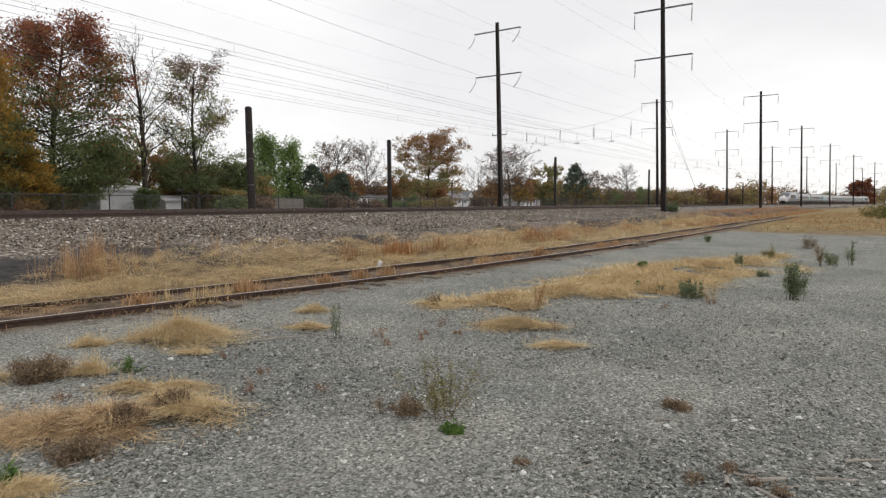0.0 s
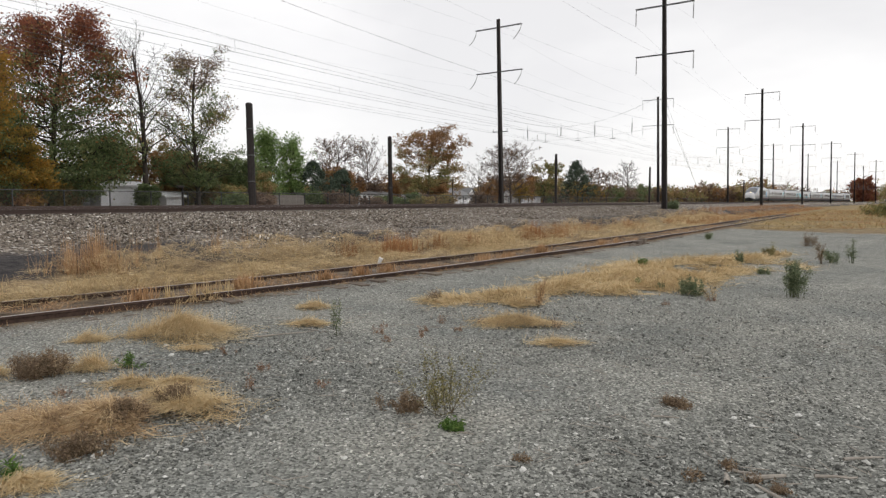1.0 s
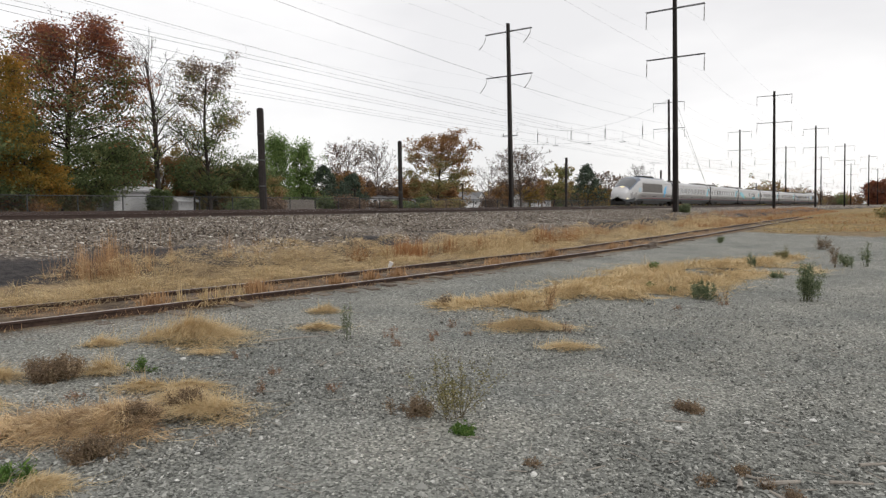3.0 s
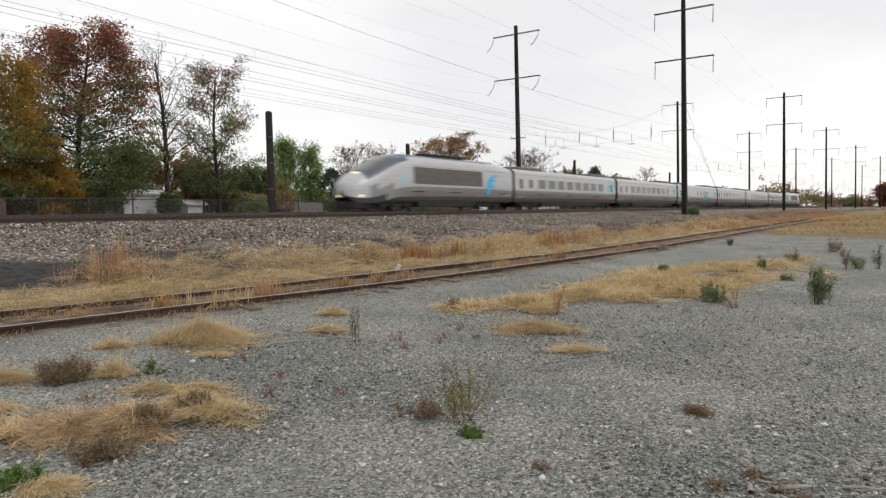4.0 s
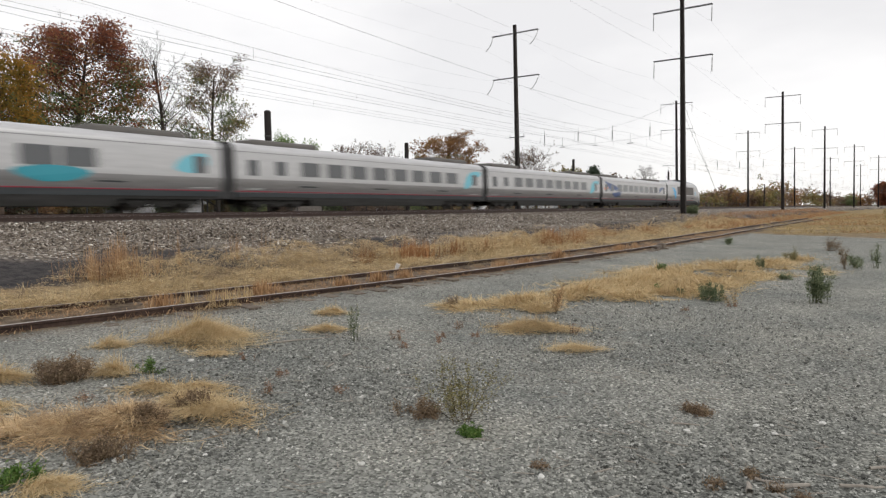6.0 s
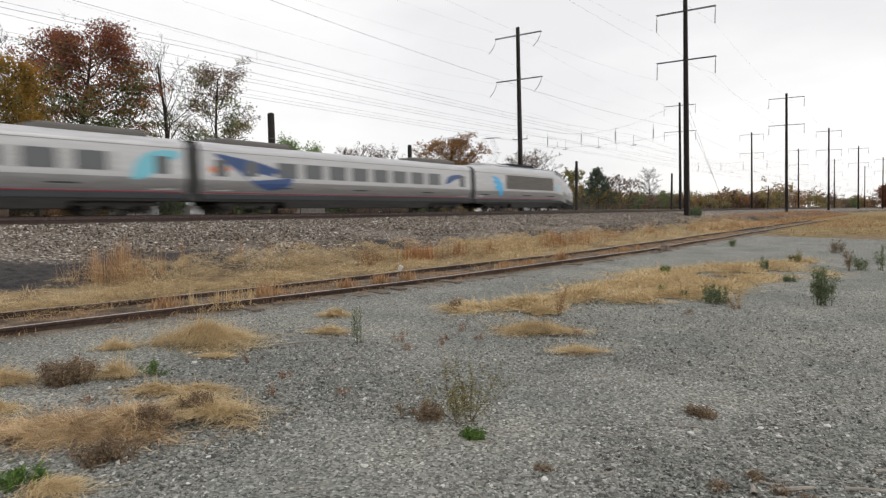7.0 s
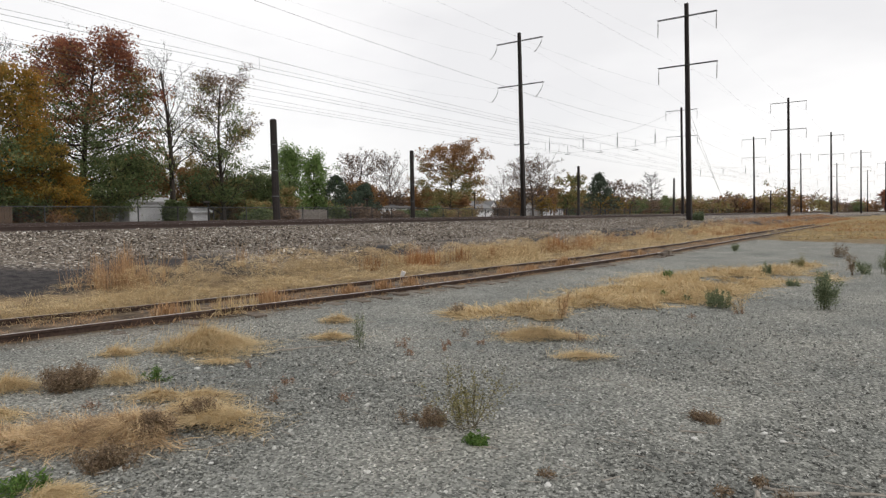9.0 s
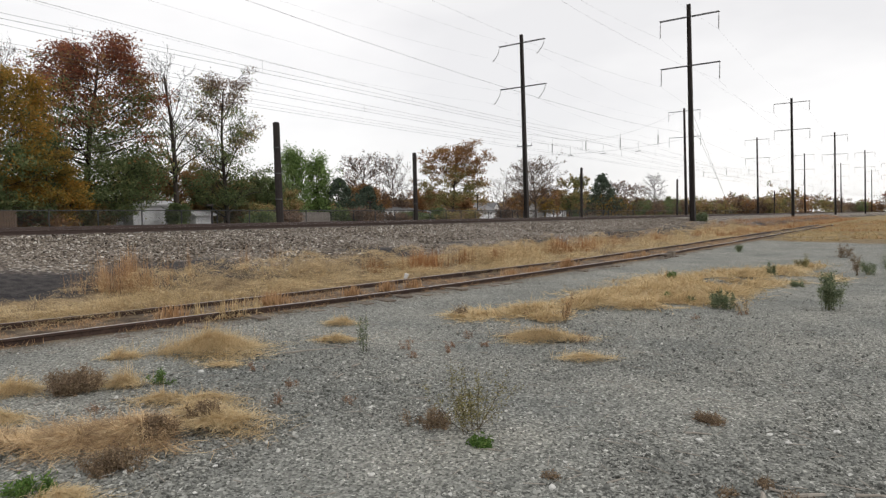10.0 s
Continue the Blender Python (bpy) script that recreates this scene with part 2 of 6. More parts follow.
def tubes(segs, sides=5):
    """Tapered tubes for many segments (p0, p1, r0, r1): one vertex and face list."""
    p0 = np.array([s[0] for s in segs], float)
    p1 = np.array([s[1] for s in segs], float)
    r0 = np.array([s[2] for s in segs], float)
    r1 = np.array([s[3] for s in segs], float)
    d = p1 - p0
    d /= np.maximum(np.linalg.norm(d, axis=1, keepdims=True), 1e-9)
    ref = np.where(np.abs(d[:, 2:3]) > 0.9, [[1.0, 0, 0]], [[0, 0, 1.0]])
    u = np.cross(d, ref)
    u /= np.linalg.norm(u, axis=1, keepdims=True)
    w = np.cross(d, u)
    a = np.arange(sides) * 2 * np.pi / sides
    ring = np.cos(a)[None, :, None] * u[:, None] + np.sin(a)[None, :, None] * w[:, None]
    v = np.concatenate([p0[:, None] + ring * r0[:, None, None], p1[:, None] + ring * r1[:, None, None]], 1).reshape(-1, 3)
    i = np.arange(sides)
    f = np.stack([i, (i + 1) % sides, (i + 1) % sides + sides, i + sides], 1)
    faces = (f[None] + (np.arange(len(segs)) * 2 * sides)[:, None, None]).reshape(-1, 4)
    return v, faces


def tube_path(pts, r, sides=6):
    return tubes([(a, b, r, r) for a, b in zip(pts[:-1], pts[1:])], sides)


# ---- the line of the railway: straight, then a long bend far off ----
BEND_FROM, BEND, BEND_TO = 141.0, 0.0005, 620.0


def bend(x):
    x = np.asarray(x, float)
    s = np.clip(x - BEND_FROM, 0, BEND_TO - BEND_FROM)
    return -BEND * s * s / 2 - BEND * (BEND_TO - BEND_FROM) * np.maximum(x - BEND_TO, 0)


def spur_y(x):
    """Centre line of the old siding."""
    return np.interp(x, [-60, -20, 0, 3.4, 6.7, 9.6, 15.3, 23, 30.6, 46, 86, 140], [16.8, 12.9, 10.75, 10.35, 9.98, 9.66, 9.15, 8.86, 8.81, 8.96, 9.2, 9.4])


def smooth_spur(x):
    return sum(spur_y(x + o) for o in (-3, -1.5, 0, 1.5, 3)) / 5


RAIL_Z = 1.35
PROFILE_Y = [-3000, -300, -60, -12, 0, 9, 12.3, 13.9, 14.8, 16.2, 22.3, 23.0, 34.2, 35.2, 38, 42, 60, 300, 3000]
PROFILE_Z = [-1.0, -0.5, -0.2, 0.0, 0, 0, 0.02, 0.14, 0.45, 0.62, 1.12, 1.17, 1.17, 1.12, 0.85, 0.7, 0.7, 0.6, 0.0]


def ground_z(x, y):
    """Height of the ground in plan."""
    across = np.asarray(y) - bend(x)
    return np.interp(across, PROFILE_Y, PROFILE_Z) + siding_bed(x, across)


def siding_bed(x, across):
    """Gravel and dirt heaped round the old rails."""
    return 0.05 * np.exp(-((across - smooth_spur(x)) / 1.5) ** 6) * np.interp(x, [-80, -60, 70, 90], [0, 1, 1, 0])


def build_ground():
    xs = np.unique(np.concatenate([np.linspace(-2500, -80, 14), np.arange(-80, -8, 4), np.arange(-8, 30, 0.5), np.arange(30, 70, 1.0), np.arange(70, 200, 5), np.linspace(200, 800, 31), np.linspace(900, 4000, 12)]))
    ys = np.unique(np.concatenate([np.linspace(-2500, -60, 10), np.arange(-60, -6, 4), np.arange(-6, 17, 0.5), np.arange(17, 44, 0.6), np.arange(44, 80, 3), np.linspace(80, 3000, 20)]))
    X, Y = np.meshgrid(xs, ys, indexing="ij")
    YY = Y + bend(X)
    Z = np.interp(Y, PROFILE_Y, PROFILE_Z) + siding_bed(X, Y)
    wob = np.array([[noise.noise((x * 0.35, y * 0.35, 3.3)) * 0.035 + noise.noise((x * 1.3, y * 1.3, 0.5)) * 0.015 for y in ys] for x in xs])
    near = np.clip(1.2 - np.hypot(X, Y) / 120, 0, 1)
    flat = np.where((Y > 22) & (Y < 35), 0.0, 1.0) * np.clip(np.abs(Y - smooth_spur(X)) / 1.5, 0.1, 1)
    Z = Z + wob * near * flat
    # rougher bank between the siding and the ballast
    bank = np.exp(-((Y - 14.8) / 1.6) ** 2) * np.clip(1.3 - np.abs(X - 20) / 90, 0, 1)
    Z = Z + bank * np.array([[noise.noise((x * 0.4, y * 0.8, 9.1)) * 0.22 for y in ys] for x in xs])
    nx, ny = X.shape
    v = np.stack([X, YY, Z], -1).reshape(-1, 3)
    i = np.arange(nx * ny).reshape(nx, ny)
    f = np.stack([i[:-1, :-1], i[1:, :-1], i[1:, 1:], i[:-1, 1:]], -1).reshape(-1, 4)
    ob = part("ground", (v, f), M_GROUND)
    ob.data.polygons.foreach_set("use_smooth", [True] * len(ob.data.polygons))
    a = ob.data.attributes.new("across", "FLOAT", "POINT")
    a.data.foreach_set("value", Y.reshape(-1).astype(np.float32))
    # the gravelled yard and where dry grass takes over
    edge = np.interp(X, [-300, -30, 0, 28, 40, 46, 60], [0.0, 1, 1, 1, 0.62, 0.1, 0.0])
    side = np.interp(Y - smooth_spur(X), [-200, -60, -30, -1.3, -0.6], [0.2, 0.8, 1.0, 1.0, 0.0])
    a = ob.data.attributes.new("yard", "FLOAT", "POINT")
    a.data.foreach_set("value", (edge * side).reshape(-1).astype(np.float32))
    a = ob.data.attributes.new("siding", "FLOAT", "POINT")
    bed = np.exp(-((Y - smooth_spur(X) - 0.1) / 1.25) ** 6) * np.interp(X, [-100, -40, 80, 95], [0, 1, 1, 0])
    a.data.foreach_set("value", bed.reshape(-1).astype(np.float32))
    tagged(ob, "grey gravel yard, brown ballast bank and dry grass", "ground", kind="structure")


build_ground()


# ---- tracks ----
def rail_strip(xs, ys, zs, head, foot, h):
    """A rail with foot, web and head along a line."""
    prof = [(-foot / 2, 0), (foot / 2, 0), (foot / 2, 0.015), (0.012, 0.04), (0.012, h - 0.045), (head / 2, h - 0.035), (head / 2, h - 0.006), (head / 2 - 0.008, h), (-head / 2 + 0.008, h), (-head / 2, h - 0.006), (-head / 2, h - 0.035), (-0.012, h - 0.045), (-0.012, 0.04), (-foot / 2, 0.015)]
    k = len(prof)
    dx, dy = np.gradient(xs), np.gradient(ys)
    nn = np.hypot(dx, dy)
    nx, ny = -dy / nn, dx / nn
    v = [(x + px * a, y + px * b, z + pz) for x, y, z, a, b in zip(xs, ys, zs, nx, ny) for px, pz in prof]
    f, mats = [], []
    for i in range(len(xs) - 1):
        for j in range(k):
            j2 = (j + 1) % k
            f.append((i * k + j, i * k + j2, (i + 1) * k + j2, (i + 1) * k + j))
            mats.append(1 if j == 7 else 0)
    return v, f, mats


def add_rail(parent, xs, ys, zs, head, foot, h, mats):
    v, f, mi = rail_strip(xs, ys, zs, head, foot, h)
    ob = part("rail", (v, f), list(mats), parent)
    ob.data.polygons.foreach_set("material_index", mi)
    return ob


TRACKS = (24.3, 28.25, 32.2)
for ty in TRACKS:
    tr = thing("railway_track", "main line track with dark steel rails on concrete ties", "railway track", "main line tracks")
    xs = np.concatenate([np.linspace(-420, 140, 15), np.linspace(150, 900, 60)])
    for off in (-0.7525, 0.7525):
        add_rail(tr, xs, ty + off + bend(xs), np.full(len(xs), RAIL_Z - 0.17), 0.072, 0.14, 0.17, (M_MAINRAIL, M_MAINTOP))
    tx = np.arange(-60, 260, 0.61)
    base = np.array([(-0.13, -1.3, -0.2), (0.13, -1.3, -0.2), (0.13, 1.3, -0.2), (-0.13, 1.3, -0.2), (-0.11, -1.3, 0.02), (0.11, -1.3, 0.02), (0.11, 1.3, 0.02), (-0.11, 1.3, 0.02)])
    v = (base[None] + np.stack([tx, ty + bend(tx), np.full(len(tx), RAIL_Z - 0.185)], 1)[:, None]).reshape(-1, 3)
    q = np.array([(4, 5, 6, 7), (0, 1, 5, 4), (1, 2, 6, 5), (2, 3, 7, 6), (3, 0, 4, 7)])
    ties = part("ties", (v, (q[None] + (np.arange(len(tx)) * 8)[:, None, None]).reshape(-1, 4)), M_CONCRETE, tr)
    ties["kind"] = "stuff"

spur = thing("railway_siding", "rusty disused siding on weathered ties with weeds", "railway track")
sx = np.concatenate([np.arange(-60, 60, 1.0), np.arange(60, 93, 3.0)])
sdx = np.gradient(smooth_spur(sx), sx)
for off in (-0.7525, 0.7525):
    wav = 0.012 * np.sin(sx * 0.7 + off) + 0.01 * np.sin(sx * 0.23)
    add_rail(spur, sx - off * sdx, smooth_spur(sx) + off + wav, 0.15 - 0.16 + 0.012 * np.sin(sx * 0.5 + off), 0.072, 0.14, 0.16, (M_RUST, M_RAILTOP))
tie_mesh = None
rng = np.random.default_rng(5)
for x in np.arange(-14, 60, 0.56):
    if tie_mesh is None:
        bm = bmesh.new()
        box(bm, -0.11, 0.11, -1.28, 1.28, -0.17, 0.0, 0.012)
        o = part("tie", bm, M_TIE, spur)
        tie_mesh = o.data
    else:
        o = new("tie", tie_mesh)
        o.parent = spur
    o.matrix_basis = pose(x, float(smooth_spur(x)) + rng.normal(0, 0.04), 0.046 + rng.normal(0, 0.010), rng.normal(0, 0.4), 0, -5 * (x < 16) + rng.normal(0, 1.2))


# ---- catenary poles ----
def pole_bend(x):
    return float(bend(x))


POLE_X0, POLE_STEP = 68.06, 64.66


def hang_string(p, q, parent, bow=0.0):
    """Insulator string: discs on a rod, bowed where the wire pulls it aside."""
    p, q = np.array(p, float), np.array(q, float)

    def at(k):
        return p + (q - p) * k + np.array((-bow * 4 * k * (1 - k), 0, 0))
    segs = [(at(k / 4), at(k / 4 + 0.25), 0.025, 0.025) for k in range(4)]
    for k in np.linspace(0.22, 0.95, 10):
        d = (at(k + 0.03) - at(k - 0.03))
        d = d / np.linalg.norm(d) * 0.04
        segs.append((at(k) - d, at(k) + d, 0.04, 0.068))
    return part("insulator", tubes(segs, 6), M_INSUL, parent)


def build_pole(x, y, z0, top, lean_x, lean_y, slant, guyed=False, row="", arms=(21.75, 16.8), reach=2.9, drop=1.7, bracket=False):
    """Tall steel pole, a little out of plumb, with two cross arms and four insulator strings."""
    th = thing("catenary_pole", "tall dark steel railway pole with cross arms" + (" and guy wires" if guyed else " and insulators"), "railway pole", row, m=pose(x, y, z0))
    h = top - z0
    # one rolled I-section, tapered
    outline = [(-1, -1), (1, -1), (1, -0.86), (0.12, -0.86), (0.12, 0.86), (1, 0.86), (1, 1), (-1, 1), (-1, 0.86), (-0.12, 0.86), (-0.12, -0.86), (-1, -0.86)]
    bm = bmesh.new()
    levels = [[bm.verts.new((px * w + lean_x * k, py * w + lean_y * k, k * h)) for px, py in outline] for k, w in ((0.0, 0.25), (0.5, 0.21), (1.0, 0.17))]
    for lo, hi in zip(levels[:-1], levels[1:]):
        for i in range(12):
            j = (i + 1) % 12
            bm.faces.new((lo[i], lo[j], hi[j], hi[i]))
    bm.faces.new(levels[-1])
    part("column", bm, M_POLE, th)
    boxed("footing", (-0.55, 0.55, -0.55, 0.55, -0.5, 0.12), M_CONCRETE, th, 0.04)
    for za in (arms[0] - z0, arms[1] - z0):
        cx, cy = lean_x * za / h, lean_y * za / h
        for s in (-1, 1):
            boxed("cross_arm", (cx - 0.03 + 0.16 * s, cx + 0.03 + 0.16 * s, cy - reach - 0.05, cy + reach + 0.05, za - 0.03, za + 0.04), M_ARM, th)
            part("arm_end", tubes([((cx - 0.18, cy + s * reach, za), (cx + 0.18, cy + s * reach, za), 0.05, 0.05)], 5), M_ARM, th)
            hang_string((cx, cy + s * reach, za - 0.05), (cx + slant[0] * (1 if s > 0 else slant[2]), cy + s * reach + slant[1], za - drop), th, slant[0] * 0.35)
    bx_, by_ = lean_x * 9.5 / h, lean_y * 9.5 / h
    if bracket:
        boxed("bracket", (bx_ - 0.06, bx_ + 0.06, by_ - 1.05, by_ + 1.05, 9.5, 9.6), M_ARM, th)
        for s in (-1, 1):
            part("bracket_insulator", tubes([((bx_, by_ + s * 1.0, 9.58), (bx_, by_ + s * 1.0, 9.9), 0.05, 0.035)], 6), M_INSUL, th)
    if guyed:
        for s in (0.0, 0.5):
            part("guy_wire", tubes([((0.1, by_, 11.5 - s * 2), (15.0 - s * 3, -0.6 - s, 0.3), 0.012, 0.012)], 5), M_WIRE, th)
    return th


for n in range(12):
    px = POLE_X0 + POLE_STEP * n
    build_pole(px, 18.85 + pole_bend(px), 0.7, 23.05 if n == 0 else 22.6, -0.1, 0.66, (0, 0, 1), n == 0, "near row of catenary poles")
for n in range(12):
    px = 71.15 + 69.09 * n
    build_pole(px, 40.2 + pole_bend(px), 0.8, 24.4 if n == 0 else 24.0, -0.1, 0.7, (-0.9, 0.5, 1.2) if n == 0 else (0, 0, 1), False, "far row of catenary poles", (23.35, 17.85), 3.25, 1.95, n == 0)


# shorter bare poles of an older line along the far side
for (px, py, w) in ((28.9, 36.2, 0.26), (52.3, 43.0, 0.24), (85.0, 39.0, 0.2), (127.8, 38.4, 0.2), (222.3, 38.5, 0.2)):
    th = thing("old_wooden_pole", "short dark weathered pole with no arms", "pole", "bare poles beyond the tracks", m=pose(px, py + pole_bend(px), 0.7))
    part("shaft", tubes([((0, 0, -0.5), (-0.1, 0, 3.5), w, w * 0.96), ((-0.1, 0, 3.5), (-0.18, 0, 7.5), w * 0.96, w * 0.9)], 12), M_POLE, th)
    part("cap", tubes([((-0.18, 0, 7.5), (-0.18, 0, 7.62), w * 1.0, w * 0.6), ((-0.18, 0, 7.6), (-0.18, 0, 7.64), w * 0.6, 0.01)], 12), M_POLE, th)
    for k in (2.2, 4.0, 5.8):
        part("band", tubes([((-0.1 - k * 0.01, 0, k), (-0.1 - k * 0.01, 0, k + 0.08), w * 1.03, w * 1.03)], 12), M_ARM, th)


# ---- wires ----
def wire(name, label, pts, r, group=""):
    ob = part(name, tube_path(pts, r, 5), M_WIRE)
    tagged(ob, label, "wire", group)
    return ob


SPANS = [POLE_X0 - 1 + POLE_STEP * k for k in range(-3, 10)]
for ty in TRACKS:
    th = thing("overhead_line", "contact wire hung by droppers from a messenger wire over the track", "overhead wire", "overhead lines")
    mess, cont, drops = [], [], []
    for a, c in zip(SPANS[:-1], SPANS[1:]):
        for k in range(12):
            t = k / 12
            x = a + (c - a) * t
            yy = ty + float(bend(x))
            zm = 9.45 - 0.75 * (1 - (2 * t - 1) ** 2)
            mess.append((x, yy, zm))
            cont.append((x, yy, 8.32))
            if k % 2 == 1:
                drops.append(((x, yy, zm), (x, yy, 8.32), 0.006, 0.006))
    part("messenger_wire", tube_path(mess, 0.007, 5), M_WIRE, th)
    part("contact_wire", tube_path([(x, y, 8.50) for x, y, z in cont], 0.006, 5), M_WIRE, th)
    part("trolley_wire", tube_path(cont, 0.008, 5), M_WIRE, th)
    tagged(part("droppers", tubes(drops, 4), M_WIRE, th), kind="stuff")
for n, a in enumerate(SPANS[2:-1]):
    yb = float(bend(a))
    th = thing("cross_span", "cross wires with insulators between the poles of a pair", "overhead wire", "cross spans", m=pose(a, yb, 0))
    ys = np.linspace(19.8, 40.6, 19)
    part("head_wire", tube_path([((y - 19.5) * 0.18, y, 10.2 + 2.2 * ((y - 30.0) / 10.4) ** 2) for y in ys], 0.009, 5), M_WIRE, th)
    part("steady_wire", tube_path([((y - 19.5) * 0.18, y, 8.75 + 0.5 * ((y - 30.0) / 10.4) ** 2) for y in ys], 0.008, 5), M_WIRE, th)
    for y in (22.2, 26.3, 30.3, 34.5):
        part("insulator", tubes([((0, y, 8.95), (0, y, 9.9), 0.05, 0.05)], 7), M_INSUL, th)
        for z0, z1 in ((9.9, 10.4), (8.6, 8.95)):
            part("hanger", tubes([((0, y, z0), (0, y, z1), 0.015, 0.015)], 4), M_WIRE, th)
    for y in TRACKS:
        part("steady_arm", tubes([((0, y - 0.3, 8.38), (0, y + 0.3, 8.34), 0.04, 0.04), ((0, y, 8.36), (0, y, 9.45), 0.014, 0.014)], 6), M_INSUL, th)
for yo, z, r in ((19.3, 9.9, 0.007), (19.5 - 2.9, 20.05, 0.004), (19.5 + 2.9, 20.05, 0.004), (19.5 - 2.9, 15.1, 0.004), (19.5 + 2.9, 15.1, 0.004),
                 (40.9 - 3.2, 21.4, 0.004), (40.9 + 3.2, 21.4, 0.004), (40.9 - 3.2, 15.9, 0.004), (40.9 + 3.2, 15.9, 0.004)):
    pts = []
    for a, c in zip(SPANS[:-1], SPANS[1:]):
        for k in range(8):
            t = k / 8
            x = a + 1 + (c - a) * t
            pts.append((x, yo + float(bend(x)), z - (0.9 if z < 12 else 1.3) * (1 - (2 * t - 1) ** 2)))
    wire("power_line", "thin grey feeder wire strung along the row of poles", pts, r, "feeder wires")


# ---- train ----
def train_paint(name, c0, c1, rough, metal, spec=0.5, streak=0.3):
    """Brushed or painted metal with faint vertical dirt and streaks along the car."""
    m, n, l = nodes_of(name)
    b = n["Principled BSDF"]
    b.inputs["Roughness"].default_value, b.inputs["Metallic"].default_value, b.inputs["Specular IOR Level"].default_value = rough, metal, spec
    tc, mp, t = n.new("ShaderNodeTexCoord"), n.new("ShaderNodeMapping"), n.new("ShaderNodeTexNoise")
    mp.inputs["Scale"].default_value = (0.6, 2.0, 5.0)
    l.new(tc.outputs["Object"], mp.inputs[0])
    l.new(mp.outputs[0], t.inputs["Vector"])
    t.inputs["Scale"].default_value, t.inputs["Detail"].default_value = 1.2, 7
    r = ramp_node(n, [(0.5 - streak, c0), (0.5 + streak, c1)])
    l.new(t.outputs["Fac"], r.inputs[0])
    l.new(r.outputs[0], b.inputs["Base Color"])
    return m


M_SILVER = train_paint("silver_white_body_paint", (0.46, 0.46, 0.465), (0.57, 0.57, 0.57), 0.36, 0.3)
M_LOWER = train_paint("brushed_steel_lower_side", (0.24, 0.238, 0.24), (0.34, 0.338, 0.34), 0.34, 0.55)
M_ROOF = train_paint("grey_roof_paint", (0.42, 0.42, 0.43), (0.6, 0.6, 0.61), 0.5, 0.1)
M_SKIRT = train_paint("charcoal_skirt_paint", (0.032, 0.038, 0.042), (0.058, 0.066, 0.07), 0.6, 0.0, 0.3)
M_UNDER = train_paint("black_underframe", (0.012, 0.012, 0.009), (0.035, 0.033, 0.032), 0.8, 0.1)
M_RED = plain("red_stripe_paint", (0.36, 0.03, 0.06), 0.5)
M_PANEL = train_paint("grey_side_grille", (0.10, 0.092, 0.085), (0.15, 0.142, 0.13), 0.6, 0.2)
M_BAND = train_paint("light_grey_window_band", (0.36, 0.36, 0.36), (0.46, 0.46, 0.455), 0.4, 0.1)
M_GLASS = plain("dark_tinted_train_glass", (0.10, 0.104, 0.108), 0.08, 0.0, 0.6)
M_BLUE = plain("bright_blue_livery_paint", (0.07, 0.42, 0.75), 0.4)
M_TEAL = plain("teal_livery_paint", (0.18, 0.52, 0.62), 0.4)
M_PALEBLUE = plain("pale_blue_emblem_paint", (0.40, 0.55, 0.63), 0.4)
M_NAVY = plain("navy_livery_paint", (0.035, 0.075, 0.20), 0.35)
M_DEEPTEAL = plain("deep_teal_livery_paint", (0.04, 0.32, 0.40), 0.4)
M_GREEN = plain("green_livery_paint", (0.30, 0.48, 0.12), 0.4)
M_ORANGE = plain("orange_livery_paint", (0.75, 0.22, 0.06), 0.4)
M_ROOFBLUE = train_paint("blue_roof_paint", (0.065, 0.085, 0.13), (0.11, 0.14, 0.20), 0.4, 0.1)
M_BELLOWS = surface("black_rubber_bellows", [(0.3, (0.05, 0.05, 0.052)), (0.7, (0.1, 0.1, 0.1))], 6, 0.85, 0.2)
M_LIGHT = plain("lit_headlight", (1.0, 0.80, 0.46), 0.3, emit=1.2)
M_WHEEL = surface("wheel_steel", [(0.3, (0.05, 0.045, 0.04)), (0.7, (0.12, 0.11, 0.10))], 8, 0.6, 0.1, metal=0.5)

HW = 1.56   # half width of a car


def side_y(z, hw=HW):
    """Half width at a height: upright at the waist, leaning in above and curving in below."""
    return hw - max(0, z - 2.1) * 0.05 - 0.2 * max(0, 1.9 - max(z, 1.15)) ** 2


def car_section(z0, z1, hw, top, n=9):
    """Half outline of a car side and roof between heights, as (y, z) from bottom centre side upward (positive y)."""
    pts = []
    shoulder = 3.48
    for z in (z0, 1.19, 1.24, 1.4, 1.65, 1.9, 2.1, 3.1, shoulder):
        if z0 <= z <= z1 and z <= shoulder and (not pts or z > pts[-1][1] + 1e-6):
            pts.append((side_y(z, hw), z))
    yb = pts[-1][0]
    for k in range(1, n + 1):
        a = k / n * math.pi / 2
        pts.append((yb * math.cos(a) ** 0.62 if k < n else 0.0, shoulder + (top - shoulder) * math.sin(a) ** 0.8))
    return pts


def loft(rings):
    k = len(rings[0])
    v = [p for r in rings for p in r]
    f = [(i * k + j, i * k + j + 1, (i + 1) * k + j + 1, (i + 1) * k + j) for i in range(len(rings) - 1) for j in range(k - 1)]
    return v, f


def ring_at(s, z0, hw, top):
    half = car_section(z0, 9, hw, top)
    return [(s, -y, z) for y, z in half] + [(s, y, z) for y, z in half[-2::-1]]


def side_plate(bm, outline, side, hw=HW, off=0.012, lift=0.0):
    """A thin raised shape on a car side from an outline of (s, z)."""
    top, bot = [], []
    for s, z in outline:
        y = side_y(z, hw)
        top.append(bm.verts.new((s, side * (y + off + lift), z)))
        bot.append(bm.verts.new((s, side * (y - 0.02), z)))
    bm.faces.new(top if side < 0 else top[::-1])
    for i in range(len(top)):
        j = (i + 1) % len(top)
        bm.faces.new((top[i], bot[i], bot[j], top[j]))


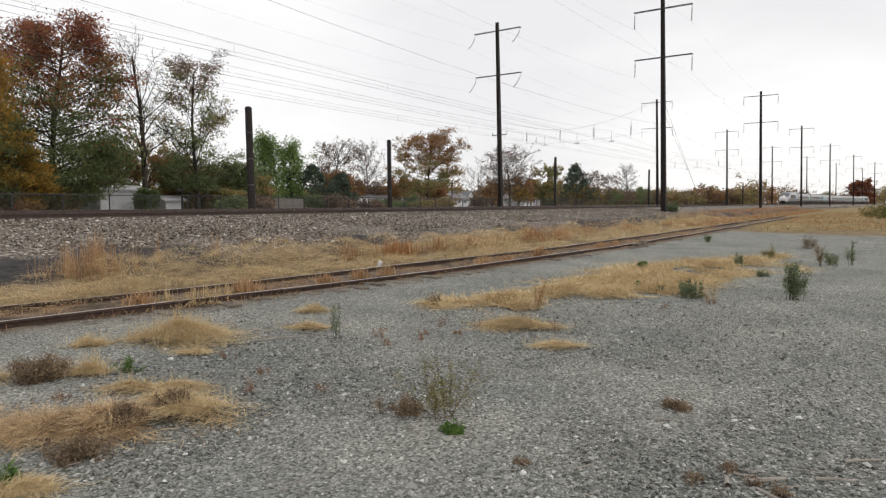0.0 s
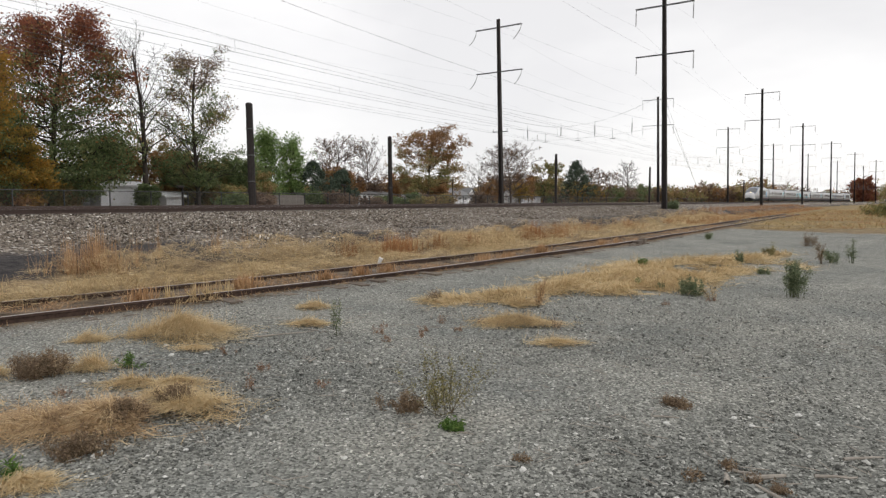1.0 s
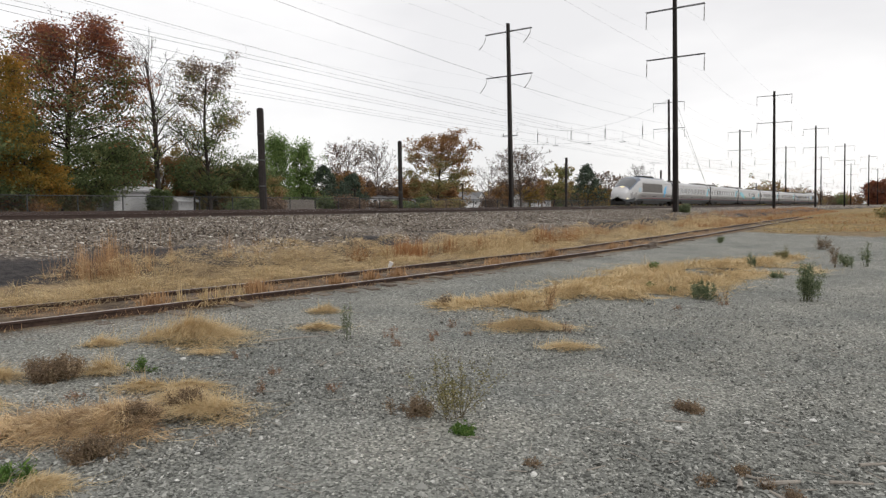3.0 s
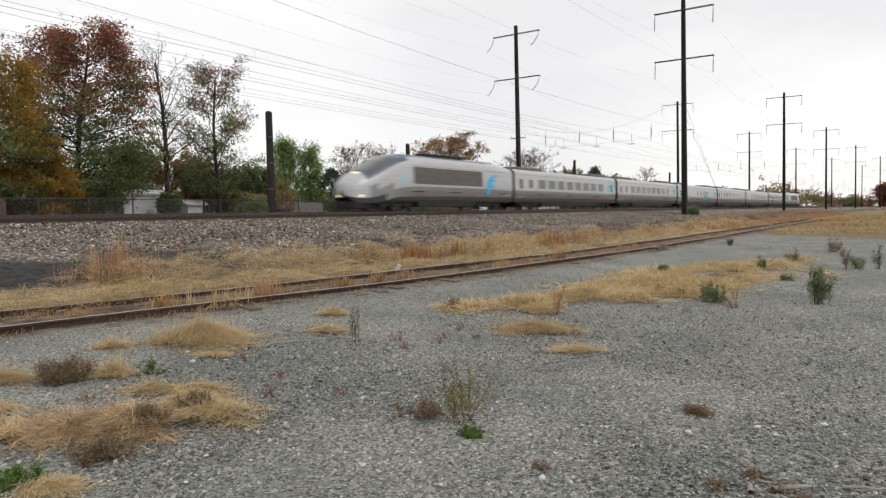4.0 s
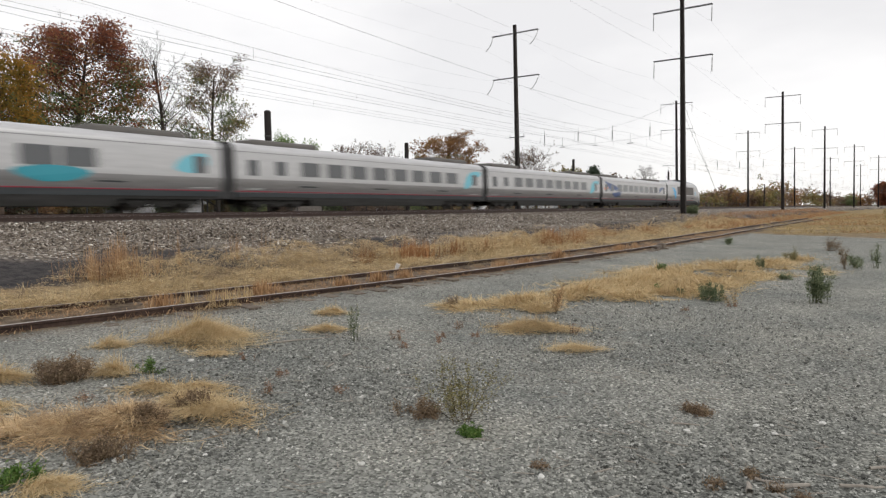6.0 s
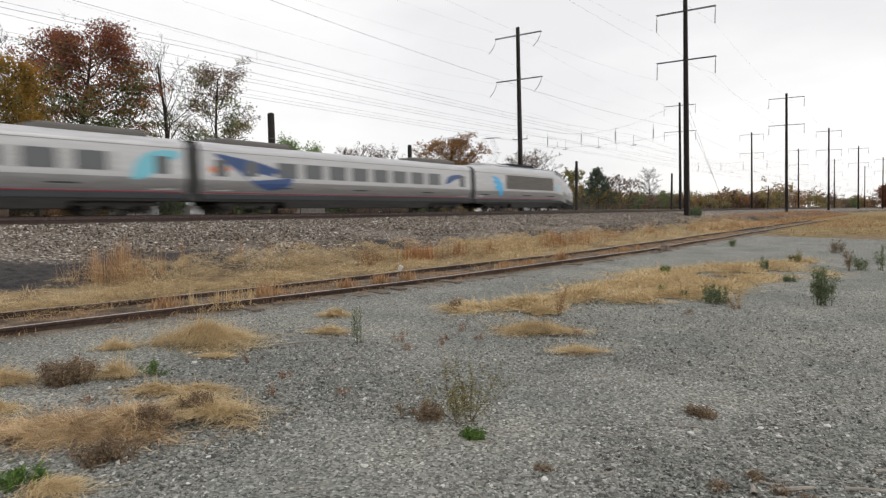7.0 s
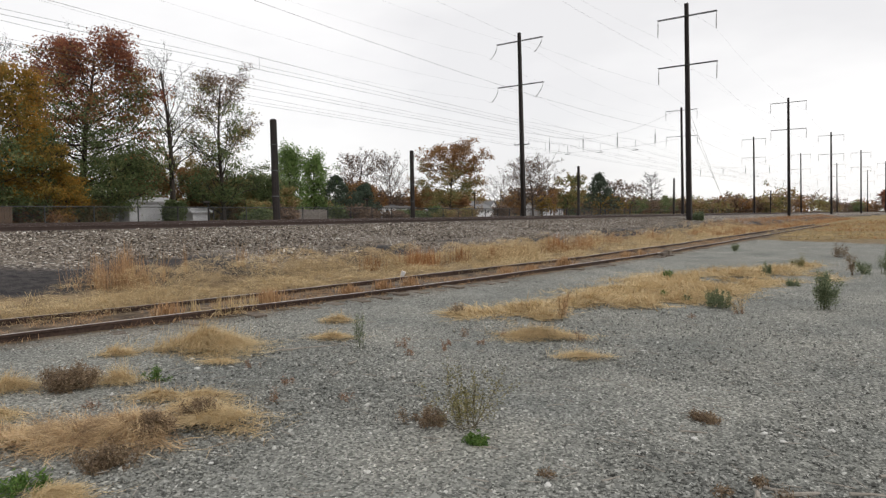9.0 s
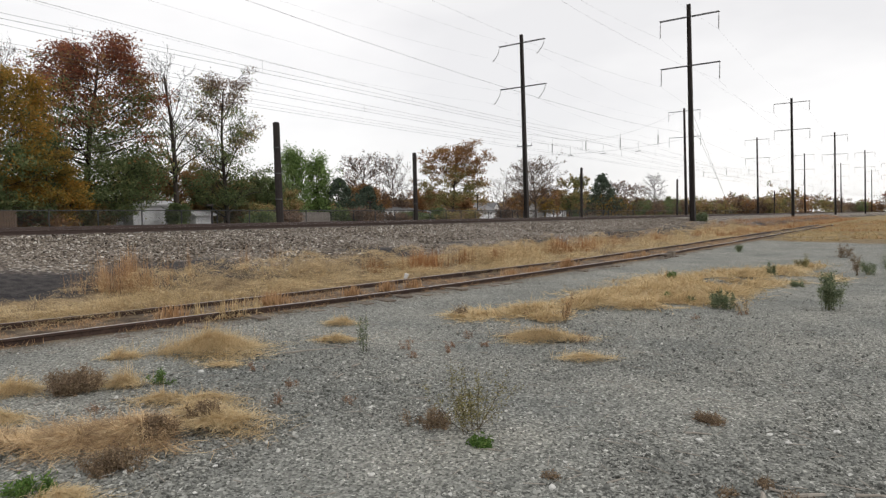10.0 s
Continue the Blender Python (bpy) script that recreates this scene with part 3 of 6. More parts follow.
def plate(name, outline, material, parent, side, off=0.012, label=""):
    bm = bmesh.new()
    side_plate(bm, outline, side, off=off)
    bmesh.ops.recalc_face_normals(bm, faces=bm.faces)
    return part(name, bm, material, parent, label)


def rect(s0, s1, z0, z1, r=0.08):
    out = []
    for cx, cz, a0 in ((s1 - r, z1 - r, 0), (s0 + r, z1 - r, 90), (s0 + r, z0 + r, 180), (s1 - r, z0 + r, 270)):
        for k in range(4):
            a = radians(a0 + 30 * k)
            out.append((cx + r * math.cos(a), cz + r * math.sin(a)))
    return out


def spline(pts, n=6):
    """Closed smooth outline through a few points."""
    out, m = [], len(pts)
    for i in range(m):
        p = [Vector((*pts[(i + d) % m], 0)) for d in (-1, 0, 1, 2)]
        for k in range(n):
            t = k / n
            q = 0.5 * ((2 * p[1]) + (p[2] - p[0]) * t + (2 * p[0] - 5 * p[1] + 4 * p[2] - p[3]) * t * t + (3 * p[1] - p[0] - 3 * p[2] + p[3]) * t ** 3)
            out.append((q.x, q.y))
    return out


def bogie(parent, s):
    bm = bmesh.new()
    for y in (-1.15, 1.15):
        box(bm, s - 2.1, s + 2.1, y - 0.1, y + 0.1, 0.46, 0.78, 0.04)
        for dx in (-1.4, 1.4):
            box(bm, s + dx - 0.28, s + dx + 0.28, y - 0.16, y + 0.16, 0.28, 0.66, 0.05)
            box(bm, s + dx * 0.45 - 0.14, s + dx * 0.45 + 0.14, y - 0.15, y + 0.15, 0.55, 0.98, 0.04)
        box(bm, s - 0.5, s + 0.5, y - 0.14, y + 0.14, 0.3, 0.5, 0.04)
    box(bm, s - 0.35, s + 0.35, -1.1, 1.1, 0.5, 0.9, 0.04)
    fr = part("bogie", bm, M_UNDER, parent)
    for dx in (-1.4, 1.4):
        for y in (-0.75, 0.75):
            o = 1 if y > 0 else -1
            part("wheel", tubes([((s + dx, y - 0.06 * o, 0.46), (s + dx, y + 0.06 * o, 0.46), 0.46, 0.45), ((s + dx, y + 0.06 * o, 0.46), (s + dx, y + 0.07 * o, 0.46), 0.45, 0.05), ((s + dx, y - 0.07 * o, 0.46), (s + dx, y - 0.06 * o, 0.46), 0.05, 0.46)], 18), M_WHEEL, fr)
        part("axle", tubes([((s + dx, -0.8, 0.46), (s + dx, 0.8, 0.46), 0.09, 0.09)], 8), M_WHEEL, fr)


def underframe(parent, s0, s1, b0, b1):
    bm = bmesh.new()
    box(bm, s0 + 0.15, s1 - 0.15, -1.42, 1.42, 0.72, 1.2)
    box(bm, b0 + 2.5, b1 - 2.5, -1.44, 1.44, 0.33, 0.75, 0.05)
    part("underframe", bm, M_UNDER, parent)
    for side in (-1, 1):
        plate("skirt", rect(s0 + 0.1, s1 - 0.1, 0.88, 1.17, 0.03), M_SKIRT, parent, side, 0.004)
        plate("skirt_panel", rect(b0 + 2.4, b1 - 2.4, 0.5, 0.87, 0.05), M_UNDER, parent, side, -0.01)
        plate("stripe", rect(s0 + 0.12, s1 - 0.12, 1.17, 1.215, 0.01), M_RED, parent, side, 0.016)


def shell(parent, rings_z):
    v, f = loft(rings_z)
    ob = part("body", (v, f), [M_SILVER, M_LOWER, M_ROOF], parent)
    idx, sm = [], []
    for p in ob.data.polygons:
        z = p.center.z
        idx.append(1 if z < 1.9 else (2 if z > 3.6 else 0))
        sm.append(True)
    ob.data.polygons.foreach_set("material_index", idx)
    ob.data.polygons.foreach_set("use_smooth", sm)
    return ob


def end_wall(parent, s, ring):
    ob = part("end_wall", ([tuple(p) for p in ring], [tuple(range(len(ring)))]), M_UNDER, parent)
    return ob


COACH, POWER = 26.64, 21.4
ROOF_TOP = 4.02


def coach(kind):
    """Passenger car, its front end at s = 0, s towards the rear."""
    label = {"plain": "silver passenger coach with a red stripe and tinted windows", "cafe": "silver cafe coach with teal swooshes and few windows", "navy": "silver passenger coach with a navy swoosh on its side"}[kind]
    th = thing("passenger_coach", label, "train car", "cars of the train")
    g = 0.42
    rings = [ring_at(s, 1.1, HW, ROOF_TOP) for s in (g, g + 0.6, 9, 18, COACH - g - 0.6, COACH - g)]
    shell(th, rings)
    end_wall(th, g, rings[0])
    end_wall(th, COACH - g, rings[-1])
    underframe(th, g, COACH - g, 3.7, COACH - 3.7)
    for s in (3.7, COACH - 3.7):
        bogie(th, s)
    # bellows to the next car
    bl = part("bellows", loft([ring_at(COACH - 0.42 + k * 0.14, 0.75, HW - 0.12 - (0.1 if k % 2 else 0), ROOF_TOP - 0.1 - (0.1 if k % 2 else 0)) for k in range(7)]), M_BELLOWS, th)
    # roof equipment
    for s0, s1 in ((2.0, 7.2), (COACH - 7.2, COACH - 2.0)):
        bm = bmesh.new()
        box(bm, s0, s1, -0.95, 0.95, ROOF_TOP - 0.2, ROOF_TOP + 0.27, 0.16)
        part("roof_unit", bm, M_PANEL, th, "grey roof air-conditioning fairing")
    for side in (-1, 1):
        plate("drip_rail", rect(g, COACH - g, 3.43, 3.475, 0.01), M_LOWER, th, side, 0.006)
        if kind == "cafe":
            wins = [(11.8, 1.25), (14.0, 1.15), (16.3, 1.5), (18.0, 1.5)]
            band = (16.2, 19.7)
        else:
            w0, step, count = (5.35, 2.2, 8) if kind == "plain" else (5.6, 2.1, 8)
            wins = [(w0 + k * step, 1.42) for k in range(count)]
            band = (w0 - 0.3, w0 + step * count - 0.3)
        plate("window_band", rect(band[0], band[1], 2.14, 3.08, 0.1), M_BAND, th, side, 0.004)
        for s, w in wins:
            plate("window", rect(s, s + w, 2.17, 3.05, 0.09), M_GLASS, th, side, 0.010)
        for s in (1.3, COACH - 2.1):
            plate("door", rect(s - 0.25, s + 1.05, 1.3, 3.3, 0.06), M_SILVER, th, side, 0.006)
            plate("door_window", rect(s, s + 0.75, 2.1, 3.0, 0.08), M_GLASS, th, side, 0.016)
        if kind != "cafe":
            plate("end_window", rect(3.3, 4.1, 2.17, 3.0, 0.08), M_GLASS, th, side, 0.012)
        for s in (5.2, 12.0, 19.5):
            plate("vent", rect(s, s + 1.4, 1.5, 1.58, 0.02), M_SKIRT, th, side, 0.006)
        if kind == "plain":
            plate("swoosh", spline([(COACH - 3.3, 1.8), (COACH - 3.0, 2.7), (COACH - 2.2, 3.22), (COACH - 0.9, 3.3), (COACH - 0.85, 2.95), (COACH - 1.7, 2.7), (COACH - 2.35, 2.0)]), M_TEAL, th, side, 0.009, "teal livery swoosh")
        elif kind == "cafe":
            plate("swoosh", spline([(1.5, 2.6), (1.9, 3.1), (3.6, 3.15), (5.2, 2.85), (6.4, 2.2), (7.0, 1.6), (6.0, 1.55), (4.2, 2.0)]), M_TEAL, th, side, 0.011, "teal livery swoosh")
            plate("swoosh_tip", spline([(6.6, 2.0), (7.4, 2.2), (8.1, 2.0), (7.4, 1.82)]), M_GREEN, th, side, 0.012, "green swoosh tip")
            plate("lower_swoosh", spline([(16.1, 2.0), (17.6, 2.2), (19.2, 2.0), (18.7, 1.6), (17.3, 1.45), (16.3, 1.7)]), M_DEEPTEAL, th, side, 0.011, "deep teal swoosh")
            plate("end_swoosh", spline([(COACH - 3.2, 2.3), (COACH - 2.6, 2.95), (COACH - 1.4, 3.15), (COACH - 1.3, 2.5), (COACH - 2.2, 2.1)]), M_TEAL, th, side, 0.009, "teal livery swoosh")
        else:
            plate("swoosh", spline([(1.3, 3.3), (2.6, 3.2), (4.4, 2.95), (6.0, 2.5), (6.7, 2.1), (6.2, 1.6), (5.1, 1.4), (4.0, 1.65), (2.8, 2.4)]), M_NAVY, th, side, 0.011, "navy blue livery swoosh")
            plate("swoosh_tip", spline([(0.9, 2.45), (1.6, 2.75), (2.3, 2.55), (1.6, 2.2)]), M_ORANGE, th, side, 0.012, "orange swoosh tip")
            plate("end_swoosh", spline([(COACH - 4.1, 2.3), (COACH - 3.6, 2.9), (COACH - 2.3, 3.1), (COACH - 1.2, 2.9), (COACH - 2.5, 2.75), (COACH - 3.4, 2.4)]), M_NAVY, th, side, 0.009, "navy livery swoosh")
    return th


NOSE = [  # s, half width, bottom, top
    (0.0, 0.10, 1.34, 1.48), (0.03, 0.40, 1.12, 1.72), (0.10, 0.70, 0.92, 1.97), (0.35, 1.02, 0.72, 2.28), (0.8, 1.22, 0.62, 2.58), (1.5, 1.36, 0.6, 2.95), (2.3, 1.45, 0.62, 3.36), (3.1, 1.51, 0.8, 3.76), (3.9, 1.54, 1.0, 4.08), (4.7, HW, 1.1, 4.28), (5.6, HW, 1.1, 4.38),
    (6.6, HW, 1.1, 4.4), (9, HW, 1.1, 4.4), (13, HW, 1.1, 4.4), (17, HW, 1.1, 4.36), (20.2, HW, 1.1, 4.15), (POWER - 0.25, HW, 1.1, 4.02)]


def nose_ring(s, hw, bot, top, grow=0.0):
    """Rounded outline with an even count of points for the streamlined end."""
    sh = bot + (top - bot) * float(np.interp(s, [0, 3.2, 6.2], [0.5, 0.54, 0.745]))
    tuck = float(np.interp(s, [3, 6], [0.0, 0.05]))
    curve = float(np.interp(s, [3, 6], [0.0, 0.2]))
    half = [(hw - tuck * max(0, z - 2.1) - curve * max(0, 1.9 - max(z, 1.15)) ** 2, z) for z in (bot, bot + (sh - bot) * 0.33, bot + (sh - bot) * 0.66, sh)]
    for k in range(1, 9):
        a = k / 8 * math.pi / 2
        half.append((half[3][0] * math.cos(a) ** 0.66 if k < 8 else 0.0, sh + (top - sh) * math.sin(a) ** 0.85))
    return [(s, -y - (grow if y > 0 else 0), z + grow) for y, z in half] + [(s, y + grow, z + grow) for y, z in half[-2::-1]]


def interp_nose(s):
    ks = list(zip(*NOSE))
    return tuple(float(np.interp(s, ks[0], ks[i])) for i in (1, 2, 3))


def power_car():
    """Streamlined power car, its nose at s = 0."""
    th = thing("power_car", "streamlined silver power car with a sloping cab windshield and raised pantograph", "train car", "cars of the train")
    ss = [0.0, 0.01, 0.03, 0.06, 0.10, 0.2, 0.35, 0.55, 0.8, 1.1, 1.5, 1.9, 2.3, 2.7, 3.1, 3.5, 3.9, 4.3, 4.7, 5.2, 5.6, 6.6, 9, 13, 17, 20.2, POWER - 0.25]
    rings = [nose_ring(s, *interp_nose(s)) for s in ss]
    v, f = loft(rings)
    f.append(tuple(range(len(rings[0]))))
    ob = part("body", (v, f), [M_SILVER, M_LOWER, M_ROOFBLUE, M_SKIRT], th)
    ob.data.polygons.foreach_set("material_index", [3 if p.center.z < 1.1 and p.center.x < 5 else 1 if p.center.z < 1.85 and p.center.x > 1.6 else (2 if p.center.z > 4.2 and p.center.x > 5.2 else 0) for p in ob.data.polygons])
    ob.data.polygons.foreach_set("use_smooth", [True] * len(ob.data.polygons))
    end_wall(th, POWER - 0.25, rings[-1])
    # windshield and the dark band that sweeps up from it, laid on the sloping top
    def top_patch(name, s0, s1, j0, j1, mat, grow, label=""):
        rr = [nose_ring(s, *interp_nose(s), grow)[j0:j1] for s in np.linspace(s0, s1, 12)]
        return part(name, loft(rr), mat, th, label)
    top_patch("windshield", 1.5, 4.1, 6, 17, M_GLASS, 0.015, "dark sloping cab windshield")
    top_patch("windshield_surround", 1.25, 5.6, 5, 18, M_ROOFBLUE, 0.006, "dark blue-grey windshield surround")
    for side in (-1, 1):
        plate("emblem", rect(4.55, 5.6, 2.1, 2.7, 0.1), M_PALEBLUE, th, side, 0.02, "pale blue emblem")
        plate("side_grille", rect(6.2, 15.9, 2.1, 3.4, 0.12), M_PANEL, th, side, 0.006, "grey side grille panel")
        plate("cornice", rect(6.2, POWER - 0.3, 3.46, 3.51, 0.01), M_LOWER, th, side, 0.008)
        plate("swoosh", spline([(18.6, 3.2), (17.5, 3.1), (16.75, 2.65), (16.5, 2.1), (16.65, 1.5), (17.05, 1.42), (17.3, 1.9), (18.0, 2.2), (17.5, 2.4), (18.3, 2.75), (17.7, 2.85)], 4), M_BLUE, th, side, 0.010, "bright blue livery swoosh")
        for s in (6.0, 11, 18.8):
            plate("vent", rect(s, s + 1.6, 1.48, 1.56, 0.02), M_SKIRT, th, side, 0.006)
        for s in (19.8,):
            plate("door", rect(s, s + 0.75, 1.3, 3.2, 0.06), M_SILVER, th, side, 0.007)
        bm = bmesh.new()
        bmesh.ops.create_uvsphere(bm, u_segments=12, v_segments=8, radius=0.14)
        bmesh.ops.transform(bm, matrix=Matrix.Translation((0.85, side * 1.16, 1.12)) @ Matrix.Diagonal((1.5, 0.7, 0.62, 1)), verts=bm.verts)
        part("headlight", bm, M_LIGHT, th, "lit headlight")
    bm = bmesh.new()
    bmesh.ops.create_uvsphere(bm, u_segments=12, v_segments=8, radius=0.13)
    bmesh.ops.transform(bm, matrix=Matrix.Translation((1.18, -0.25, 2.79)) @ Matrix.Diagonal((1, 2.6, 0.5, 1)), verts=bm.verts)
    part("upper_headlight", bm, M_LIGHT, th, "lit upper headlight")
    bm = bmesh.new()
    box(bm, 0.35, 2.2, -1.15, 1.15, 0.22, 0.75, 0.12)
    part("snow_plow", bm, M_UNDER, th)
    underframe(th, 3.0, POWER - 0.3, 4.4, POWER - 4.2)
    for s in (4.4, POWER - 4.2):
        bogie(th, s)
    bm = bmesh.new()
    box(bm, 8.9, 13.9, -0.7, 0.7, 4.25, 4.62, 0.06)
    part("roof_equipment", bm, M_UNDER, th, "black roof equipment well")
    bm = bmesh.new()
    box(bm, 14.3, 18.6, -0.9, 0.9, 4.1, 4.42, 0.1)
    part("roof_fairing", bm, M_SILVER, th)
    pan = part("pantograph", tubes([((16.40, -0.35, 4.4), (15.00, -0.3, 5.6), 0.026, 0.02), ((16.40, 0.35, 4.4), (15.00, 0.3, 5.6), 0.026, 0.02), ((15.00, -0.25, 5.6), (16.00, -0.1, 6.85), 0.02, 0.016), ((15.00, 0.25, 5.6), (16.00, 0.1, 6.85), 0.02, 0.016), ((15.00, -0.3, 5.6), (15.00, 0.3, 5.6), 0.02, 0.02)], 6), M_ARM, th)
    part("contact_strip", tubes([((15.85, -0.8, 6.9), (15.85, 0.8, 6.9), 0.02, 0.02), ((16.15, -0.8, 6.9), (16.15, 0.8, 6.9), 0.02, 0.02), ((16.00, -0.8, 6.9), (16.00, -1.0, 6.72), 0.025, 0.02), ((16.00, 0.8, 6.9), (16.00, 1.0, 6.72), 0.025, 0.02), ((15.70, -0.5, 6.88), (16.30, -0.5, 6.88), 0.02, 0.02), ((15.70, 0.5, 6.88), (16.30, 0.5, 6.88), 0.02, 0.02)], 6), M_ARM, pan)
    part("bellows", loft([nose_ring(POWER - 0.3 + k * 0.13, HW - 0.12 - (0.08 if k % 2 else 0), 0.8, 3.95 - (0.08 if k % 2 else 0)) for k in range(5)]), M_BELLOWS, th)
    return th


front = power_car()
cars = [(front, 0.0, POWER, False)]
plain_coach, cafe_coach, navy_coach = coach("plain"), coach("cafe"), coach("navy")
second, fourth, fifth = (copy_thing(plain_coach, Matrix.Identity(4)) for _ in range(3))
rear = copy_thing(front, Matrix.Identity(4))
rear["label"] = "streamlined silver power car at the rear of the train"
M_LENS = plain("unlit_lamp_lens", (0.25, 0.22, 0.21), 0.2)
for o in rear.children:
    if "headlight" in o.name:
        o.data = o.data.copy()
        o.data.materials[0] = M_LENS
        o["label"] = "unlit end lamp"
s_at = POWER - 0.2
for c in (plain_coach, second, cafe_coach, fourth, fifth, navy_coach):
    cars.append((c, s_at, COACH, False))
    s_at += COACH
cars.append((rear, s_at, POWER, True))

TRAIN_Y, TRAIN_X0, TRAIN_V = 32.2, 253.48, 55.53
TRAIN_OFF = [(0, -0.1), (1.5, 0.05), (2.5, 0.08), (3.25, 0.22), (4.0, 0.34), (4.5, 0.53), (5.0, 0.47), (5.5, 0.22), (6.25, 0.1), (7.0, 0.03), (7.5, 0.03), (10, 0.03)]


def motions():
    """The train runs past along its track."""
    times = [0.5 * k for k in range(21)]
    for c, s0, length, turned in cars:
        rows = []
        for t in times:
            head = TRAIN_X0 - TRAIN_V * t + float(np.interp(t, *zip(*TRAIN_OFF))) + s0
            a, b = head, head + length
            if turned:
                a, b = b, a
            ya, yb = TRAIN_Y + float(bend(a)), TRAIN_Y + float(bend(b))
            turn = math.degrees(math.atan2(yb - ya, b - a))
            rows.append((t, pose(a, ya, RAIL_Z, 0, 0, turn)))
        walk(c, rows)


# ---- vegetation ----
def leaf_quads(centres, size, rng, spread, per, flat=0.0, aspect=0.95):
    """Many small leaf quads scattered round centres."""
    c = np.repeat(np.asarray(centres, float), per, 0)
    c = c + rng.normal(0, 1, c.shape) * np.asarray(spread)
    k = len(c)
    s = size * rng.uniform(0.55, 1.35, k)[:, None]
    a = rng.normal(0, 1, (k, 3))
    a[:, 2] *= 1 - flat
    a /= np.linalg.norm(a, axis=1, keepdims=True)
    b = np.cross(a, rng.normal(0, 1, (k, 3)))
    b /= np.maximum(np.linalg.norm(b, axis=1, keepdims=True), 1e-6)
    v = np.stack([c - a * s, c + b * s * aspect * 0.5, c + a * s, c - b * s * aspect * 0.5], 1).reshape(-1, 3)
    return v, np.arange(k * 4).reshape(-1, 4)


# leaf colours are lifted to paint in the haze and glare over the trees
LEAF_RED = pieces("red_brown_oak_leaves", [(0.0, (0.0675, 0.0432, 0.0324)), (0.3, (0.189, 0.0743, 0.0513)), (0.6, (0.317, 0.115, 0.0675)), (0.85, (0.392, 0.189, 0.081)), (1.0, (0.216, 0.196, 0.081))], 0.7, 0.5, 0.45, 0.35)
LEAF_GREEN = pieces("dull_green_leaves", [(0.0, (0.0683, 0.0877, 0.0455)), (0.4, (0.143, 0.188, 0.0813)), (0.75, (0.227, 0.269, 0.122)), (1.0, (0.39, 0.318, 0.13))], 0.7, 0.5, 0.4, 0.35)
LEAF_YELLOW = pieces("yellow_orange_leaves", [(0.0, (0.0935, 0.085, 0.0298)), (0.3, (0.221, 0.174, 0.0467)), (0.6, (0.391, 0.242, 0.0553)), (0.85, (0.493, 0.246, 0.051)), (1.0, (0.178, 0.187, 0.068))], 0.7, 0.5, 0.5, 0.3)
LEAF_ORANGE = pieces("rust_orange_leaves", [(0.0, (0.117, 0.078, 0.0442)), (0.4, (0.273, 0.153, 0.0754)), (0.75, (0.416, 0.227, 0.0975)), (1.0, (0.208, 0.202, 0.091))], 0.7, 0.55, 0.45, 0.3)
LEAF_POPLAR = pieces("fresh_green_leaves", [(0.0, (0.0844, 0.126, 0.0473)), (0.4, (0.186, 0.279, 0.0929)), (0.8, (0.288, 0.396, 0.144)), (1.0, (0.405, 0.405, 0.151))], 0.7, 0.4, 0.4, 0.3)
LEAF_PINE = pieces("dark_evergreen_needles", [(0.0, (0.0416, 0.0598, 0.0442)), (0.5, (0.0858, 0.117, 0.0832)), (1.0, (0.15, 0.182, 0.13))], 0.8, 0.2, 0.3, 0.5)
LEAF_BROWN = pieces("brown_twigs_and_leaves", [(0.0, (0.0945, 0.0675, 0.054)), (0.5, (0.203, 0.142, 0.105)), (1.0, (0.324, 0.223, 0.149))], 0.8, 0.3, 0.4, 0.4)
LEAF_MIX = pieces("mixed_autumn_leaves", [(0.0, (0.117, 0.13, 0.065)), (0.3, (0.208, 0.215, 0.091)), (0.5, (0.351, 0.273, 0.111)), (0.75, (0.312, 0.189, 0.111)), (1.0, (0.234, 0.189, 0.143))], 0.8, 0.3, 0.6, 0.12)


